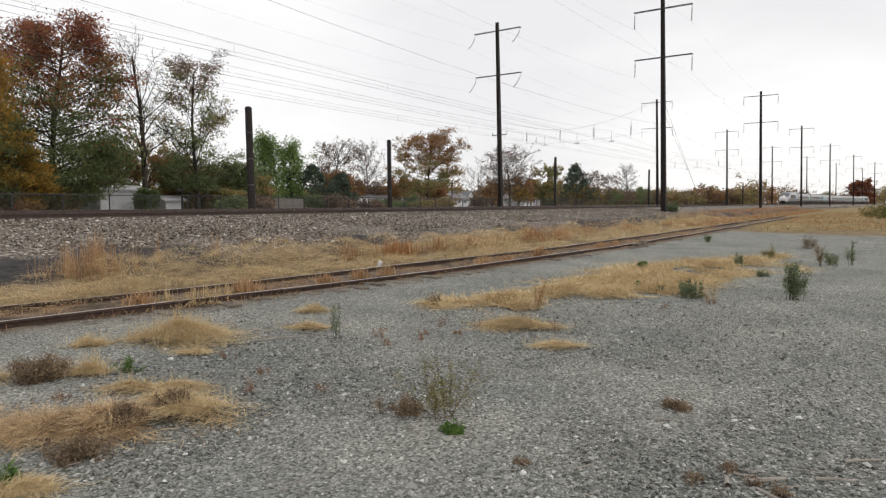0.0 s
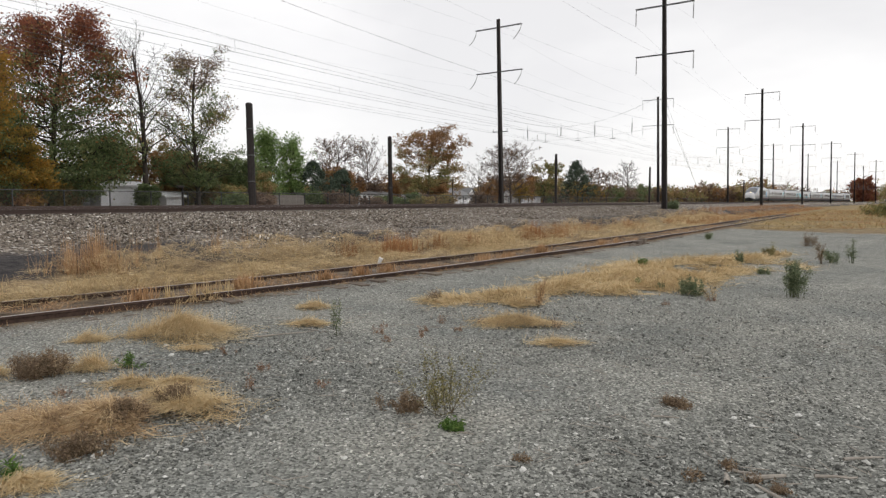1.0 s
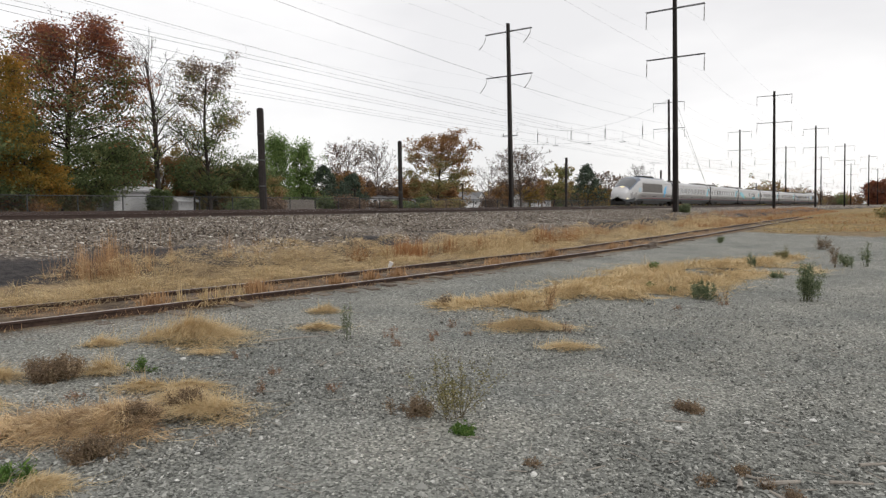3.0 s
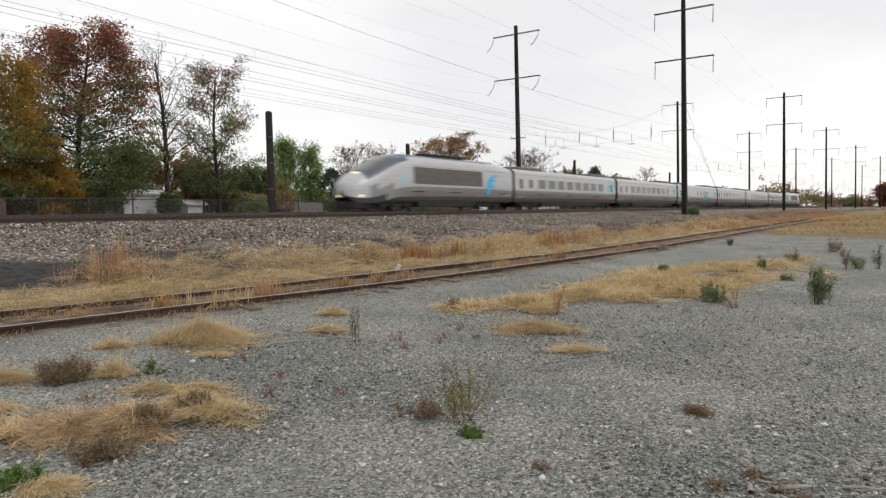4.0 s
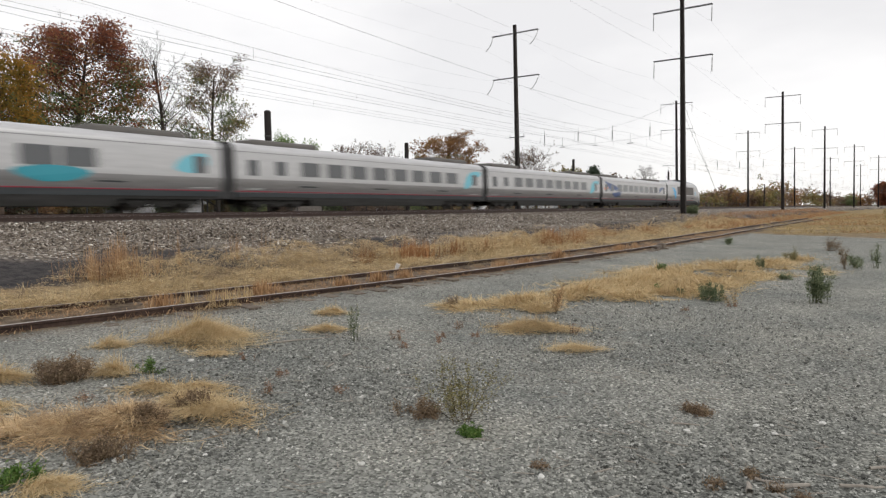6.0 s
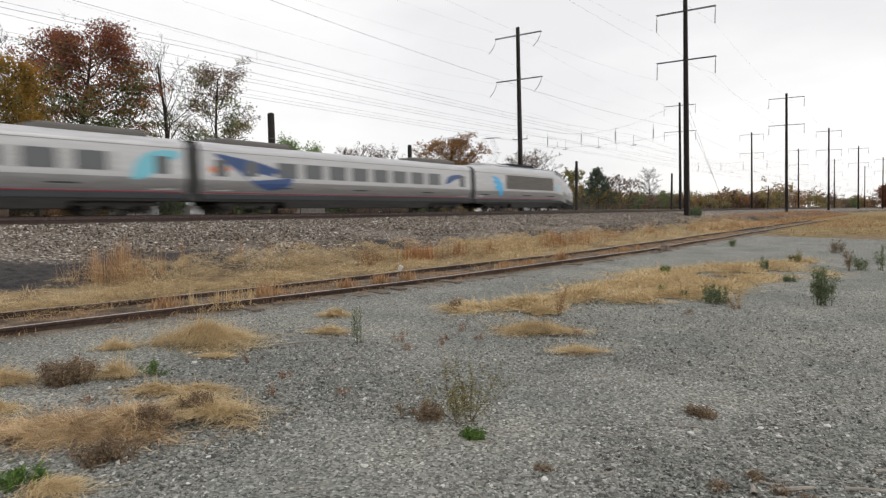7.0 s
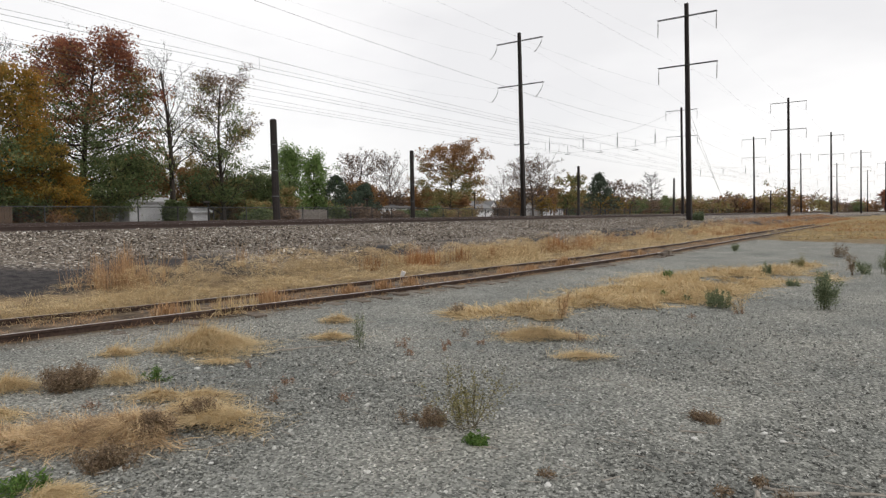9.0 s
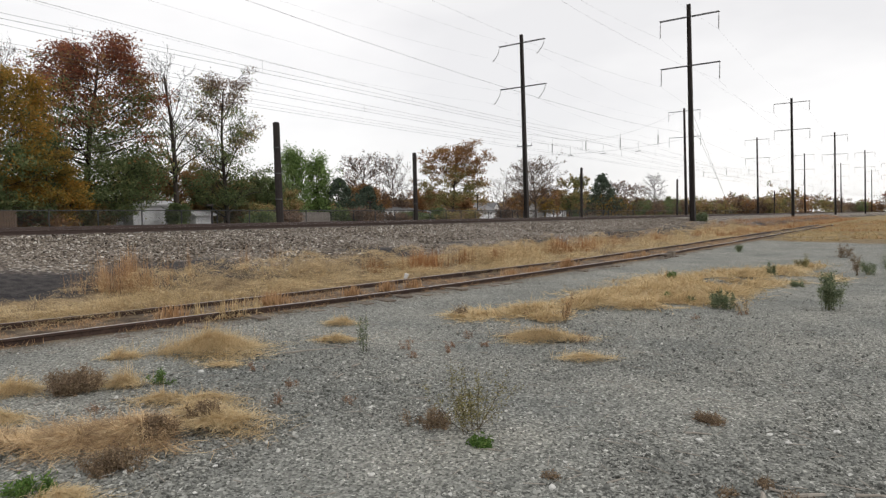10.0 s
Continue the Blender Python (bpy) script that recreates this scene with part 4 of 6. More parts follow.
def skeleton_tree(rng, h, w, crown_low, lean=0.0, twig=0.012, limbs=26, fork=6, rise=0.75, shape=1.0, low=0.9):
    """A leader with ascending limbs, each with side branches and twigs; returns segments and leaf points."""
    segs, tips = [], []
    base_r = 0.016 * h * (0.8 + 0.4 * rng.uniform())

    def run(p, d, length, r0, steps, bend_up=0.0, wob=0.12):
        pts = [p]
        for k in range(steps):
            d = d + rng.normal(0, wob, 3) + (0, 0, bend_up)
            d = d / np.linalg.norm(d)
            q = pts[-1] + d * length / steps
            ra, rb = r0 * (1 - 0.75 * k / steps), r0 * (1 - 0.75 * (k + 1) / steps)
            segs.append((pts[-1], q, ra, rb))
            pts.append(q)
        return pts, d

    leader, _ = run(np.array((0.0, 0, -0.4)), np.array((lean, 0, 1.0)), h * 0.99, base_r, 11, 0.06, 0.05)
    L = np.array(leader)
    phase = rng.uniform(0, 6.28)
    for i in range(limbs):
        t = (i + rng.uniform(0.1, 0.9)) / limbs
        z = crown_low * 0.8 + (h * 0.96 - crown_low * 0.8) * t ** low
        u = (z - crown_low * 0.8) / (h - crown_low * 0.8)
        if shape == 1.0:
            reach = w / 2 * max(0.12, math.sqrt(max(0, 1 - ((u - 0.36) / 0.66) ** 2))) * rng.uniform(0.72, 1.12)
        else:
            reach = w / 2 * (1.02 - u) * rng.uniform(0.8, 1.1)
        az = phase + i * 2.4 + rng.normal(0, 0.25)
        up = rise * rng.uniform(0.7, 1.3) * (0.5 + 0.9 * u)
        d = np.array((math.cos(az), math.sin(az), up))
        d /= np.linalg.norm(d)
        k = float(np.interp(z - reach * up * 0.35, L[:, 2], np.arange(len(L))))
        p = L[int(k)] + (L[min(int(k) + 1, len(L) - 1)] - L[int(k)]) * (k - int(k))
        length = reach * math.sqrt(1 + up * up) * 0.9
        pts, _ = run(p, d, length, base_r * (0.32 - 0.2 * u), 6, 0.03)
        tips.append(pts[-1])
        for j in range(fork):
            f = 0.25 + 0.75 * (j + rng.uniform()) / fork
            m = pts[min(int(f * 6), 5)] + (pts[min(int(f * 6) + 1, 6)] - pts[min(int(f * 6), 5)]) * (f * 6 % 1)
            e = d + rng.normal(0, 0.62, 3) + (0, 0, 0.25)
            e /= np.linalg.norm(e)
            sub, _ = run(m, e, length * rng.uniform(0.28, 0.5) * (1.25 - 0.5 * f), max(twig * 1.9, base_r * 0.07), 3, 0.05, 0.2)
            tips.append(sub[-1])
            for q in (sub[1], sub[2], sub[3], sub[3]):
                g = e + rng.normal(0, 0.6, 3) + (0, 0, 0.2)
                g *= rng.uniform(0.4, 0.95) * h / 17 / np.linalg.norm(g)
                segs.append((q, q + g, twig, twig * 0.6))
                tips.append(q + g * 0.8)
                for _ in range(2):
                    g2 = g + rng.normal(0, 0.35, 3) * h / 17
                    segs.append((q + g * 0.5, q + g * 0.5 + g2 * 0.6, twig * 0.7, twig * 0.45))
    # hold the crown to its height and spread
    ends = np.array([q[1] for q in segs])
    kz = h / ends[:, 2].max()
    kr = (w / 2) / np.percentile(np.hypot(ends[:, 0], ends[:, 1]), 98)
    k3 = np.array((kr, kr, kz))
    return [(p0 * k3, p1 * k3, r0, r1) for p0, p1, r0, r1 in segs], np.array(tips) * k3


def tree(name, label, x, y, h, w, seed, leaf=None, leaf2=None, limbs=26, per=9, size=0.14, bark=None, crown_low=0.3, spread=0.3, split=0.5, twig=0.012, fork=6, rise=0.75, shape=1.0, group="trees beyond the tracks", z=None, leaf3=None, gap=-1.0, mottle=0.0, flat=0.8, low=0.9):
    rng = np.random.default_rng(seed)
    th = thing(name, label, "tree", group, m=pose(x, y, 0.65 if z is None else z))
    segs, tips = skeleton_tree(rng, h, w, h * crown_low, rng.normal(0, 0.02), twig, limbs, fork, rise, shape, low)
    limit = min(0.035, 0.5 * max(q[2] for q in segs))
    stout = [q for q in segs if q[2] > limit]
    thin = [q for q in segs if q[2] <= limit] or segs[-1:]
    v0, f0 = tubes(stout, 5)
    v1, f1 = tubes(thin, 3)
    ob = part("trunk", (np.concatenate([v0, v1]), f0.tolist() + (f1 + len(v0)).tolist()), bark or M_BARK, th)
    ob.data.polygons.foreach_set("use_smooth", [True] * len(ob.data.polygons))
    if leaf:
        # leave holes between the boughs, and let the colours drift through the crown
        tips = tips[[noise.noise(Vector(p) * 0.55 + Vector((seed * 3.7, 0, 0))) > gap for p in tips]]
        drift = np.array([noise.noise(Vector(p) * 0.42 + Vector((0, seed * 5.1, 0))) for p in tips])
        key = tips[:, 2] / h + rng.normal(0, 0.07, len(tips)) + 0.25 * np.hypot(tips[:, 0], tips[:, 1]) / w + mottle * drift
        kinds = np.where(key > split, 0, np.where((key > split - 0.14) & bool(leaf3), 2, 1)) if leaf2 else np.zeros(len(tips), int)
        for k, (nm, mat) in enumerate((("crown", leaf), ("lower_crown", leaf2), ("middle_crown", leaf3))):
            if mat and (kinds == k).any():
                part(nm, leaf_quads(tips[kinds == k], size, rng, (spread, spread, spread * flat), per), mat, th)
    return th


tree("oak_tree", "large oak with red-brown upper and green lower leaves", 25.2, 58, 17.1, 14.2, 1, LEAF_RED, LEAF_GREEN, 66, 24, 0.125, crown_low=0.10, split=0.76, spread=0.48, fork=8, rise=0.3, leaf3=LEAF_ORANGE, gap=-0.36, mottle=0.35, flat=0.45, low=1.3)
tree("maple_tree", "yellow and orange autumn tree", 16.0, 51, 12.0, 8.4, 2, LEAF_YELLOW, LEAF_GREEN, 38, 22, 0.115, crown_low=0.04, spread=0.4, split=0.46, rise=0.4, gap=-0.25, mottle=0.5, flat=0.5)
tree("maple_tree", "small orange autumn tree by the fence", 19.6, 50.5, 6.2, 5.4, 3, LEAF_YELLOW, LEAF_ORANGE, 26, 24, 0.10, crown_low=0.05, fork=5, rise=0.35, split=0.3, gap=-0.3, mottle=0.3, flat=0.5)
tree("bare_tree", "tall nearly leafless tree with purple-brown twigs", 20.4, 63, 17.2, 8.0, 4, LEAF_RED, None, 30, 3, 0.10, bark=M_BARKTWIG, crown_low=0.3, rise=1.0, gap=0.0)
tree("maple_tree", "yellow-green autumn tree at the fence", 13.4, 50, 10.0, 8.0, 41, LEAF_YELLOW, LEAF_GREEN, 30, 12, 0.12, crown_low=0.04, split=0.6, spread=0.32, rise=0.4, gap=-0.2, mottle=0.4, flat=0.5)
tree("bare_tree", "tall leafless tree with a nest in its crown", 33.3, 57, 16.9, 8.0, 5, None, None, 24, 0, bark=M_BARK, crown_low=0.34, rise=1.3, twig=0.011, fork=5)
tree("half_bare_tree", "tall tree with sparse brown leaves at its top", 38.9, 57, 16.6, 9.8, 6, LEAF_BROWN, LEAF_GREEN, 38, 19, 0.115, bark=M_BARK, crown_low=0.12, split=0.78, spread=0.42, rise=0.8, twig=0.012, leaf3=LEAF_MIX, gap=-0.2, mottle=0.45, flat=0.5, low=1.3)
tree("poplar_tree", "bright green leafy poplar", 58.2, 70, 10.9, 5.0, 7, LEAF_POPLAR, None, 34, 12, 0.15, crown_low=0.05, fork=5, rise=1.9, spread=0.3, gap=-0.3, flat=1.3)
tree("poplar_tree", "bright green leafy poplar", 62.9, 70, 10.3, 5.2, 8, LEAF_POPLAR, None, 34, 12, 0.15, crown_low=0.05, fork=5, rise=1.9, spread=0.3, gap=-0.3, flat=1.3)
tree("bare_tree", "spreading leafless tree with reddish twigs", 77.5, 75, 12.4, 11.0, 9, LEAF_BROWN, None, 34, 2, 0.16, bark=M_BARKTWIG, crown_low=0.2, twig=0.022, rise=0.9)
tree("bare_tree", "leafless tree behind the fence", 91.0, 80, 12.6, 9.0, 10, LEAF_BROWN, None, 28, 1, 0.16, bark=M_BARKTWIG, crown_low=0.2, twig=0.022, rise=1.0)
tree("oak_tree", "broad oak with rust-orange leaves", 95.8, 70, 15.2, 14.6, 11, LEAF_ORANGE, LEAF_MIX, 40, 20, 0.17, crown_low=0.16, spread=0.46, rise=0.4, split=0.6, gap=-0.2, mottle=0.3, flat=0.5)
tree("bare_tree", "small leafless tree behind houses", 147, 90, 12, 11, 12, None, None, 22, 0, bark=M_BARKPALE, crown_low=0.15, twig=0.024, rise=0.9)
tree("bare_tree", "round leafless brown tree behind houses", 155.5, 85, 18.2, 17.0, 13, LEAF_BROWN, None, 44, 2, 0.2, bark=M_BARKTWIG, crown_low=0.2, twig=0.024, rise=0.8, fork=8)
tree("mixed_tree", "half-leafed yellow and brown autumn tree", 197, 95, 14.2, 14, 14, LEAF_MIX, None, 26, 4, 0.42, crown_low=0.1, twig=0.03, fork=5)
tree("pine_tree", "dark green conifer behind the tracks", 226, 95, 15.8, 17, 15, LEAF_PINE, None, 44, 5, 0.34, crown_low=0.02, shape=2.0, spread=0.45, rise=0.2, twig=0.03, gap=-0.15)
tree("spruce_tree", "broad blue-green spruce behind the fence", 66.0, 69, 6.6, 8.6, 51, LEAF_PINE, None, 34, 10, 0.13, crown_low=0.02, shape=2.0, spread=0.24, rise=0.15, fork=5)
tree("spruce_tree", "small blue-green spruce behind the fence", 72.6, 70, 5.8, 6.0, 52, LEAF_PINE, None, 30, 10, 0.13, crown_low=0.02, shape=2.0, spread=0.22, rise=0.15, fork=5)
tree("bare_tree", "leafless tree among bushes", 248, 98, 14.2, 13, 16, LEAF_BROWN, None, 24, 1, 0.4, crown_low=0.12, twig=0.032, bark=M_BARKTWIG)
tree("bare_tree", "leafless tree among bushes", 270, 100, 14.5, 13, 17, LEAF_BROWN, None, 24, 1, 0.4, crown_low=0.12, twig=0.032, bark=M_BARKTWIG)
tree("bare_tree", "tall round leafless tree far off", 328, 110, 22.5, 15, 18, None, None, 30, 0, crown_low=0.35, twig=0.036, bark=M_BARKTWIG)
tree("dark_tree", "dark purple-leafed tree beside the line", 560, 13, 21, 17, 19, LEAF_RED, None, 24, 8, 0.9, crown_low=0.03, twig=0.05, spread=0.9, z=-1)


def shrub(label, x, y, h, w, seed, leaf, size=0.22, per=8, limbs=14, group="undergrowth along the fence"):
    return tree("shrub", label, x, y, h, w, seed, leaf, None, limbs, per, size, crown_low=0.02, spread=size * 1.6, fork=4, rise=0.7, twig=0.012 if size < 0.3 else 0.03, group=group)


UNDER = [(34.4, 65, 7.4, 6.0, LEAF_ORANGE), (38.2, 65, 8.0, 6.6, LEAF_MIX), (42.0, 64, 6.6, 6.0, LEAF_MIX), (39.6, 62, 6.0, 6.0, LEAF_ORANGE), (44.6, 62, 5.6, 5.0, LEAF_ORANGE), (33.0, 63, 6.6, 4.6, LEAF_ORANGE), (48.0, 64, 5.0, 5.4, LEAF_MIX), (36.2, 67, 6.6, 7.0, LEAF_ORANGE), (42.3, 60, 5.0, 4.5, LEAF_MIX), (44.5, 58, 5.5, 5.0, LEAF_GREEN), (47.5, 60, 5.0, 5.5, LEAF_MIX),
         (52.5, 66, 5.6, 5.0, LEAF_GREEN), (76.0, 74, 6.4, 6.0, LEAF_ORANGE), (82.0, 78, 5.6, 7.5, LEAF_ORANGE), (88.5, 78, 5.2, 7.0, LEAF_BROWN),
         (99.5, 80, 6.0, 8.0, LEAF_ORANGE), (106.0, 76, 4.6, 6.0, LEAF_ORANGE), (112.0, 80, 5.6, 7.0, LEAF_ORANGE), (120.0, 92, 6.0, 9.0, LEAF_MIX), (13.0, 56, 5.0, 7.0, LEAF_GREEN), (9.5, 55, 6.0, 8.0, LEAF_MIX), (24.8, 63, 4.6, 6.0, LEAF_ORANGE), (20.5, 56, 4.2, 5.0, LEAF_ORANGE), (16.5, 56, 5.0, 6.0, LEAF_GREEN), (32.9, 56.5, 2.2, 1.7, LEAF_GREEN), (40.5, 60, 4.4, 5.0, LEAF_MIX), (25.6, 56, 2.2, 2.6, LEAF_MIX)]
for k, (x, y, h, w, lf) in enumerate(UNDER):
    shrub({LEAF_ORANGE: "rust-orange shrub behind the fence", LEAF_MIX: "mixed yellow-green shrub behind the fence", LEAF_GREEN: "dull green shrub behind the fence", LEAF_PINE: "dark evergreen bush behind the fence", LEAF_BROWN: "brown half-bare shrub behind the fence"}[lf], x, y, h, w, 100 + k, lf, 0.13 if x < 60 else 0.22, (18 if x < 60 else 11) if lf is not LEAF_BROWN else 4, 19)
rng = np.random.default_rng(77)
for k in range(34):
    x = 128 + k * 8.2 + rng.uniform(-2, 2)
    y = 84 + x * 0.085 + rng.uniform(-6, 12)
    lf = [LEAF_MIX, LEAF_MIX, LEAF_BROWN, LEAF_ORANGE, LEAF_GREEN, LEAF_BROWN, LEAF_YELLOW][int(rng.integers(7))]
    shrub("bushy autumn thicket far behind the tracks", x, y, rng.uniform(5.5, 10.5), rng.uniform(9, 13), 200 + k, lf, 0.32, 2 if lf is LEAF_BROWN else 6, 15, "far thicket")


rng = np.random.default_rng(55)
for k in range(17):
    x = 36 + k * 2.9 + rng.uniform(-1, 1)
    lf = [LEAF_GREEN, LEAF_BROWN, LEAF_BROWN, LEAF_GREEN, LEAF_MIX][int(rng.integers(5))]
    shrub("low dull hedge bush behind the fence", x, 47 + rng.uniform(0, 7) + max(0, x - 60) * 0.15, rng.uniform(1.1, 2.2), rng.uniform(2.6, 4.2), 640 + k, lf, 0.15, 9, 12, "hedge behind the fence")


def far_woods():
    """Distant autumn woods along the horizon, as one mass of trees."""
    rng = np.random.default_rng(9)
    segs = []
    groups = {k: [] for k in range(4)}
    mats = (LEAF_MIX, LEAF_BROWN, LEAF_ORANGE, LEAF_GREEN)
    a = -9.0
    while a < 84:
        base = np.interp(a, [-9, 0, 4, 6, 9, 15, 26, 40, 84], [520, 640, 640, 520, 430, 410, 380, 270, 230])
        for row in range(2):
            r = base + row * 45 + rng.uniform(-12, 12)
            aa = radians(a + rng.uniform(-0.4, 0.4))
            x, y = r * math.cos(aa), r * math.sin(aa)
            h = np.interp(a, [-9, -1, 2, 4.5, 6, 8.5, 9.5, 12, 13.5, 15.5, 26, 40, 84], [20, 18, 12, 13, 14, 17, 13, 14, 13, 10, 13, 8, 8]) * rng.uniform(0.75, 1.1)
            w = rng.uniform(9, 15)
            segs.append((np.array((x, y, -1)), np.array((x, y, h * 0.6)), 0.25, 0.12))
            c = rng.normal(0, 1, (60, 3)) * (w * 0.27, w * 0.27, h * 0.27) + (x, y, h * 0.42)
            c = c[(c[:, 2] > -1) & (c[:, 2] < h)]
            groups[int(rng.choice(4, p=[0.34, 0.3, 0.22, 0.14]))].append(c)
        a += rng.uniform(0.55, 0.95)
    th = thing("far_woods", "distant autumn woods of brown and yellow trees along the horizon", "woods", kind="stuff")
    part("trunks", tubes(segs, 5), M_BARK, th)["kind"] = "stuff"
    for k, cs in groups.items():
        part("foliage", leaf_quads(np.concatenate(cs), 0.75, rng, (0.9, 0.9, 0.8), 12), mats[k], th)["kind"] = "stuff"


far_woods()


# ---- dry grass and weeds ----
STRAW = pieces("pale_straw", [(0.0, (0.20, 0.135, 0.075)), (0.25, (0.43, 0.315, 0.175)), (0.7, (0.63, 0.49, 0.29)), (1.0, (0.76, 0.64, 0.43))], 0.7, 0.25, 0.35, 1.2)
STRAW_PALE = pieces("bleached_straw", [(0.0, (0.34, 0.245, 0.135)), (0.25, (0.54, 0.41, 0.23)), (0.7, (0.70, 0.555, 0.33)), (1.0, (0.80, 0.69, 0.47))], 0.7, 0.25, 0.3, 0.7)
STRAW_MAT = pieces("tangled_brown_straw", [(0.0, (0.141, 0.0922, 0.0614)), (0.3, (0.358, 0.243, 0.141)), (0.6, (0.64, 0.474, 0.275)), (1.0, (0.922, 0.755, 0.499))], 0.75, 0.2, 0.5, 4.5)
STRAW_ORANGE = pieces("orange_dry_reed", [(0.0, (0.22, 0.125, 0.065)), (0.4, (0.43, 0.265, 0.14)), (0.8, (0.58, 0.385, 0.215)), (1.0, (0.68, 0.51, 0.32))], 0.7, 0.25, 0.3, 1.0)
STRAW_BROWN = pieces("brown_dead_stems", [(0.0, (0.10, 0.07, 0.05)), (0.45, (0.21, 0.15, 0.10)), (0.8, (0.33, 0.24, 0.15)), (1.0, (0.46, 0.36, 0.23))], 0.8, 0.15, 0.3, 2.0)
ORANGE_FIELD = pieces("rust_orange_field_grass", [(0.0, (0.17, 0.085, 0.04)), (0.4, (0.36, 0.185, 0.085)), (0.8, (0.49, 0.27, 0.125)), (1.0, (0.6, 0.41, 0.22))], 0.7, 0.25, 0.4, 0.3)
FIELD = pieces("straw_yellow_field_grass", [(0.0, (0.20, 0.15, 0.06)), (0.3, (0.34, 0.25, 0.11)), (0.65, (0.50, 0.37, 0.18)), (1.0, (0.60, 0.45, 0.24))], 0.8, 0.25, 0.6, 0.10)
WEED_DARK = pieces("dark_green_weed_leaves", [(0.0, (0.09, 0.115, 0.065)), (0.5, (0.17, 0.21, 0.115)), (1.0, (0.30, 0.33, 0.20))], 0.7, 0.42)
WEED_OLIVE = pieces("olive_weed_leaves", [(0.0, (0.11, 0.105, 0.04)), (0.5, (0.23, 0.21, 0.085)), (1.0, (0.36, 0.31, 0.15))], 0.7, 0.25)
WEED_BRIGHT = pieces("fresh_green_weed_leaves", [(0.0, (0.045, 0.09, 0.02)), (0.5, (0.10, 0.19, 0.04)), (1.0, (0.2, 0.27, 0.08))], 0.6, 0.3)
RED_PLANT = pieces("reddish_ground_plant", [(0.0, (0.18, 0.10, 0.07)), (0.5, (0.32, 0.18, 0.12)), (1.0, (0.44, 0.29, 0.19))], 0.8, 0.2)


def blades(roots, length, rng, lean=0.5, width=0.008, droop=0.5, heading=None, swirl=1.0):
    """Bent grass blades: three quads each, from roots (n, 3)."""
    n = len(roots)
    L = length * rng.uniform(0.5, 1.15, n)
    az = rng.uniform(0, 2 * np.pi, n) if heading is None else heading + rng.normal(0, swirl, n)
    el = np.clip(rng.normal(lean, 0.28, n), 0.0, 1.45)
    d = np.stack([np.cos(az) * np.sin(el), np.sin(az) * np.sin(el), np.cos(el)], 1)
    side = np.stack([-np.sin(az), np.cos(az), np.zeros(n)], 1)
    tw = rng.uniform(-1, 1, n)[:, None]
    side = side + np.array([[0, 0, 1.0]]) * tw * 0.6
    side /= np.linalg.norm(side, axis=1, keepdims=True)
    w = (width * rng.uniform(0.6, 1.3, n))[:, None]
    out = []
    for k, ww in ((0, 1.0), (0.4, 0.85), (0.75, 0.55), (1.0, 0.12)):
        p = roots + d * (L * k)[:, None]
        p[:, 2] -= droop * L * k * k * np.sin(el)
        p[:, 2] = np.maximum(p[:, 2], roots[:, 2] + 0.008 + 0.02 * rng.uniform(0, 1, n) * k)
        out += [p - side * w * ww, p + side * w * ww]
    v = np.stack(out, 1).reshape(-1, 3)
    q = np.array([(0, 1, 3, 2), (2, 3, 5, 4), (4, 5, 7, 6)])
    f = (q[None] + (np.arange(n) * 8)[:, None, None]).reshape(-1, 4)
    return v, f


def patch_roots(cx, cy, rx, ry, n, rng, turn=0.0, hump=0.0):
    r, a = np.abs(rng.normal(0, 0.58, n)) ** 0.8, rng.uniform(0, 2 * np.pi, n)
    r = r * (1 + 0.22 * np.sin(3 * a + cx) + 0.15 * np.sin(5 * a + cy * 3))
    x, y = r * np.cos(a) * rx, r * np.sin(a) * ry
    c, s = math.cos(turn), math.sin(turn)
    X, Y = cx + x * c - y * s, cy + x * s + y * c
    return np.stack([X, Y, ground_z(X, Y) + hump * np.clip(1 - r, 0, 1)], 1)


def tuft(label, cx, cy, rx, ry, n, length, mat, seed, lean=0.7, width=0.007, droop=0.6, hump=0.0, turn=0.0, heading=None, swirl=0.9, name="grass_tuft", group="dry grass tufts", lumps=0.0):
    rng = np.random.default_rng(seed)
    roots = patch_roots(cx, cy, rx, ry, n, rng, turn, hump)
    if lumps:
        sc = 3.2 if cx < 6 else 1.1
        bump = np.array([noise.noise((x * sc, y * sc, 2.5)) for x, y, z in roots])
        roots, bump = roots[bump > -0.38], bump[bump > -0.38]
        roots[:, 2] += lumps * np.clip(bump, 0, 1)
        turns = 3.0 * np.array([noise.noise((x * sc, y * sc, 31.5)) for x, y, z in roots])
        heading = heading + turns
    v, f = blades(roots, length, rng, lean, width, droop, heading, swirl)
    ob = part(name, (v, f), mat)
    return tagged(ob, label, "dry grass", group)


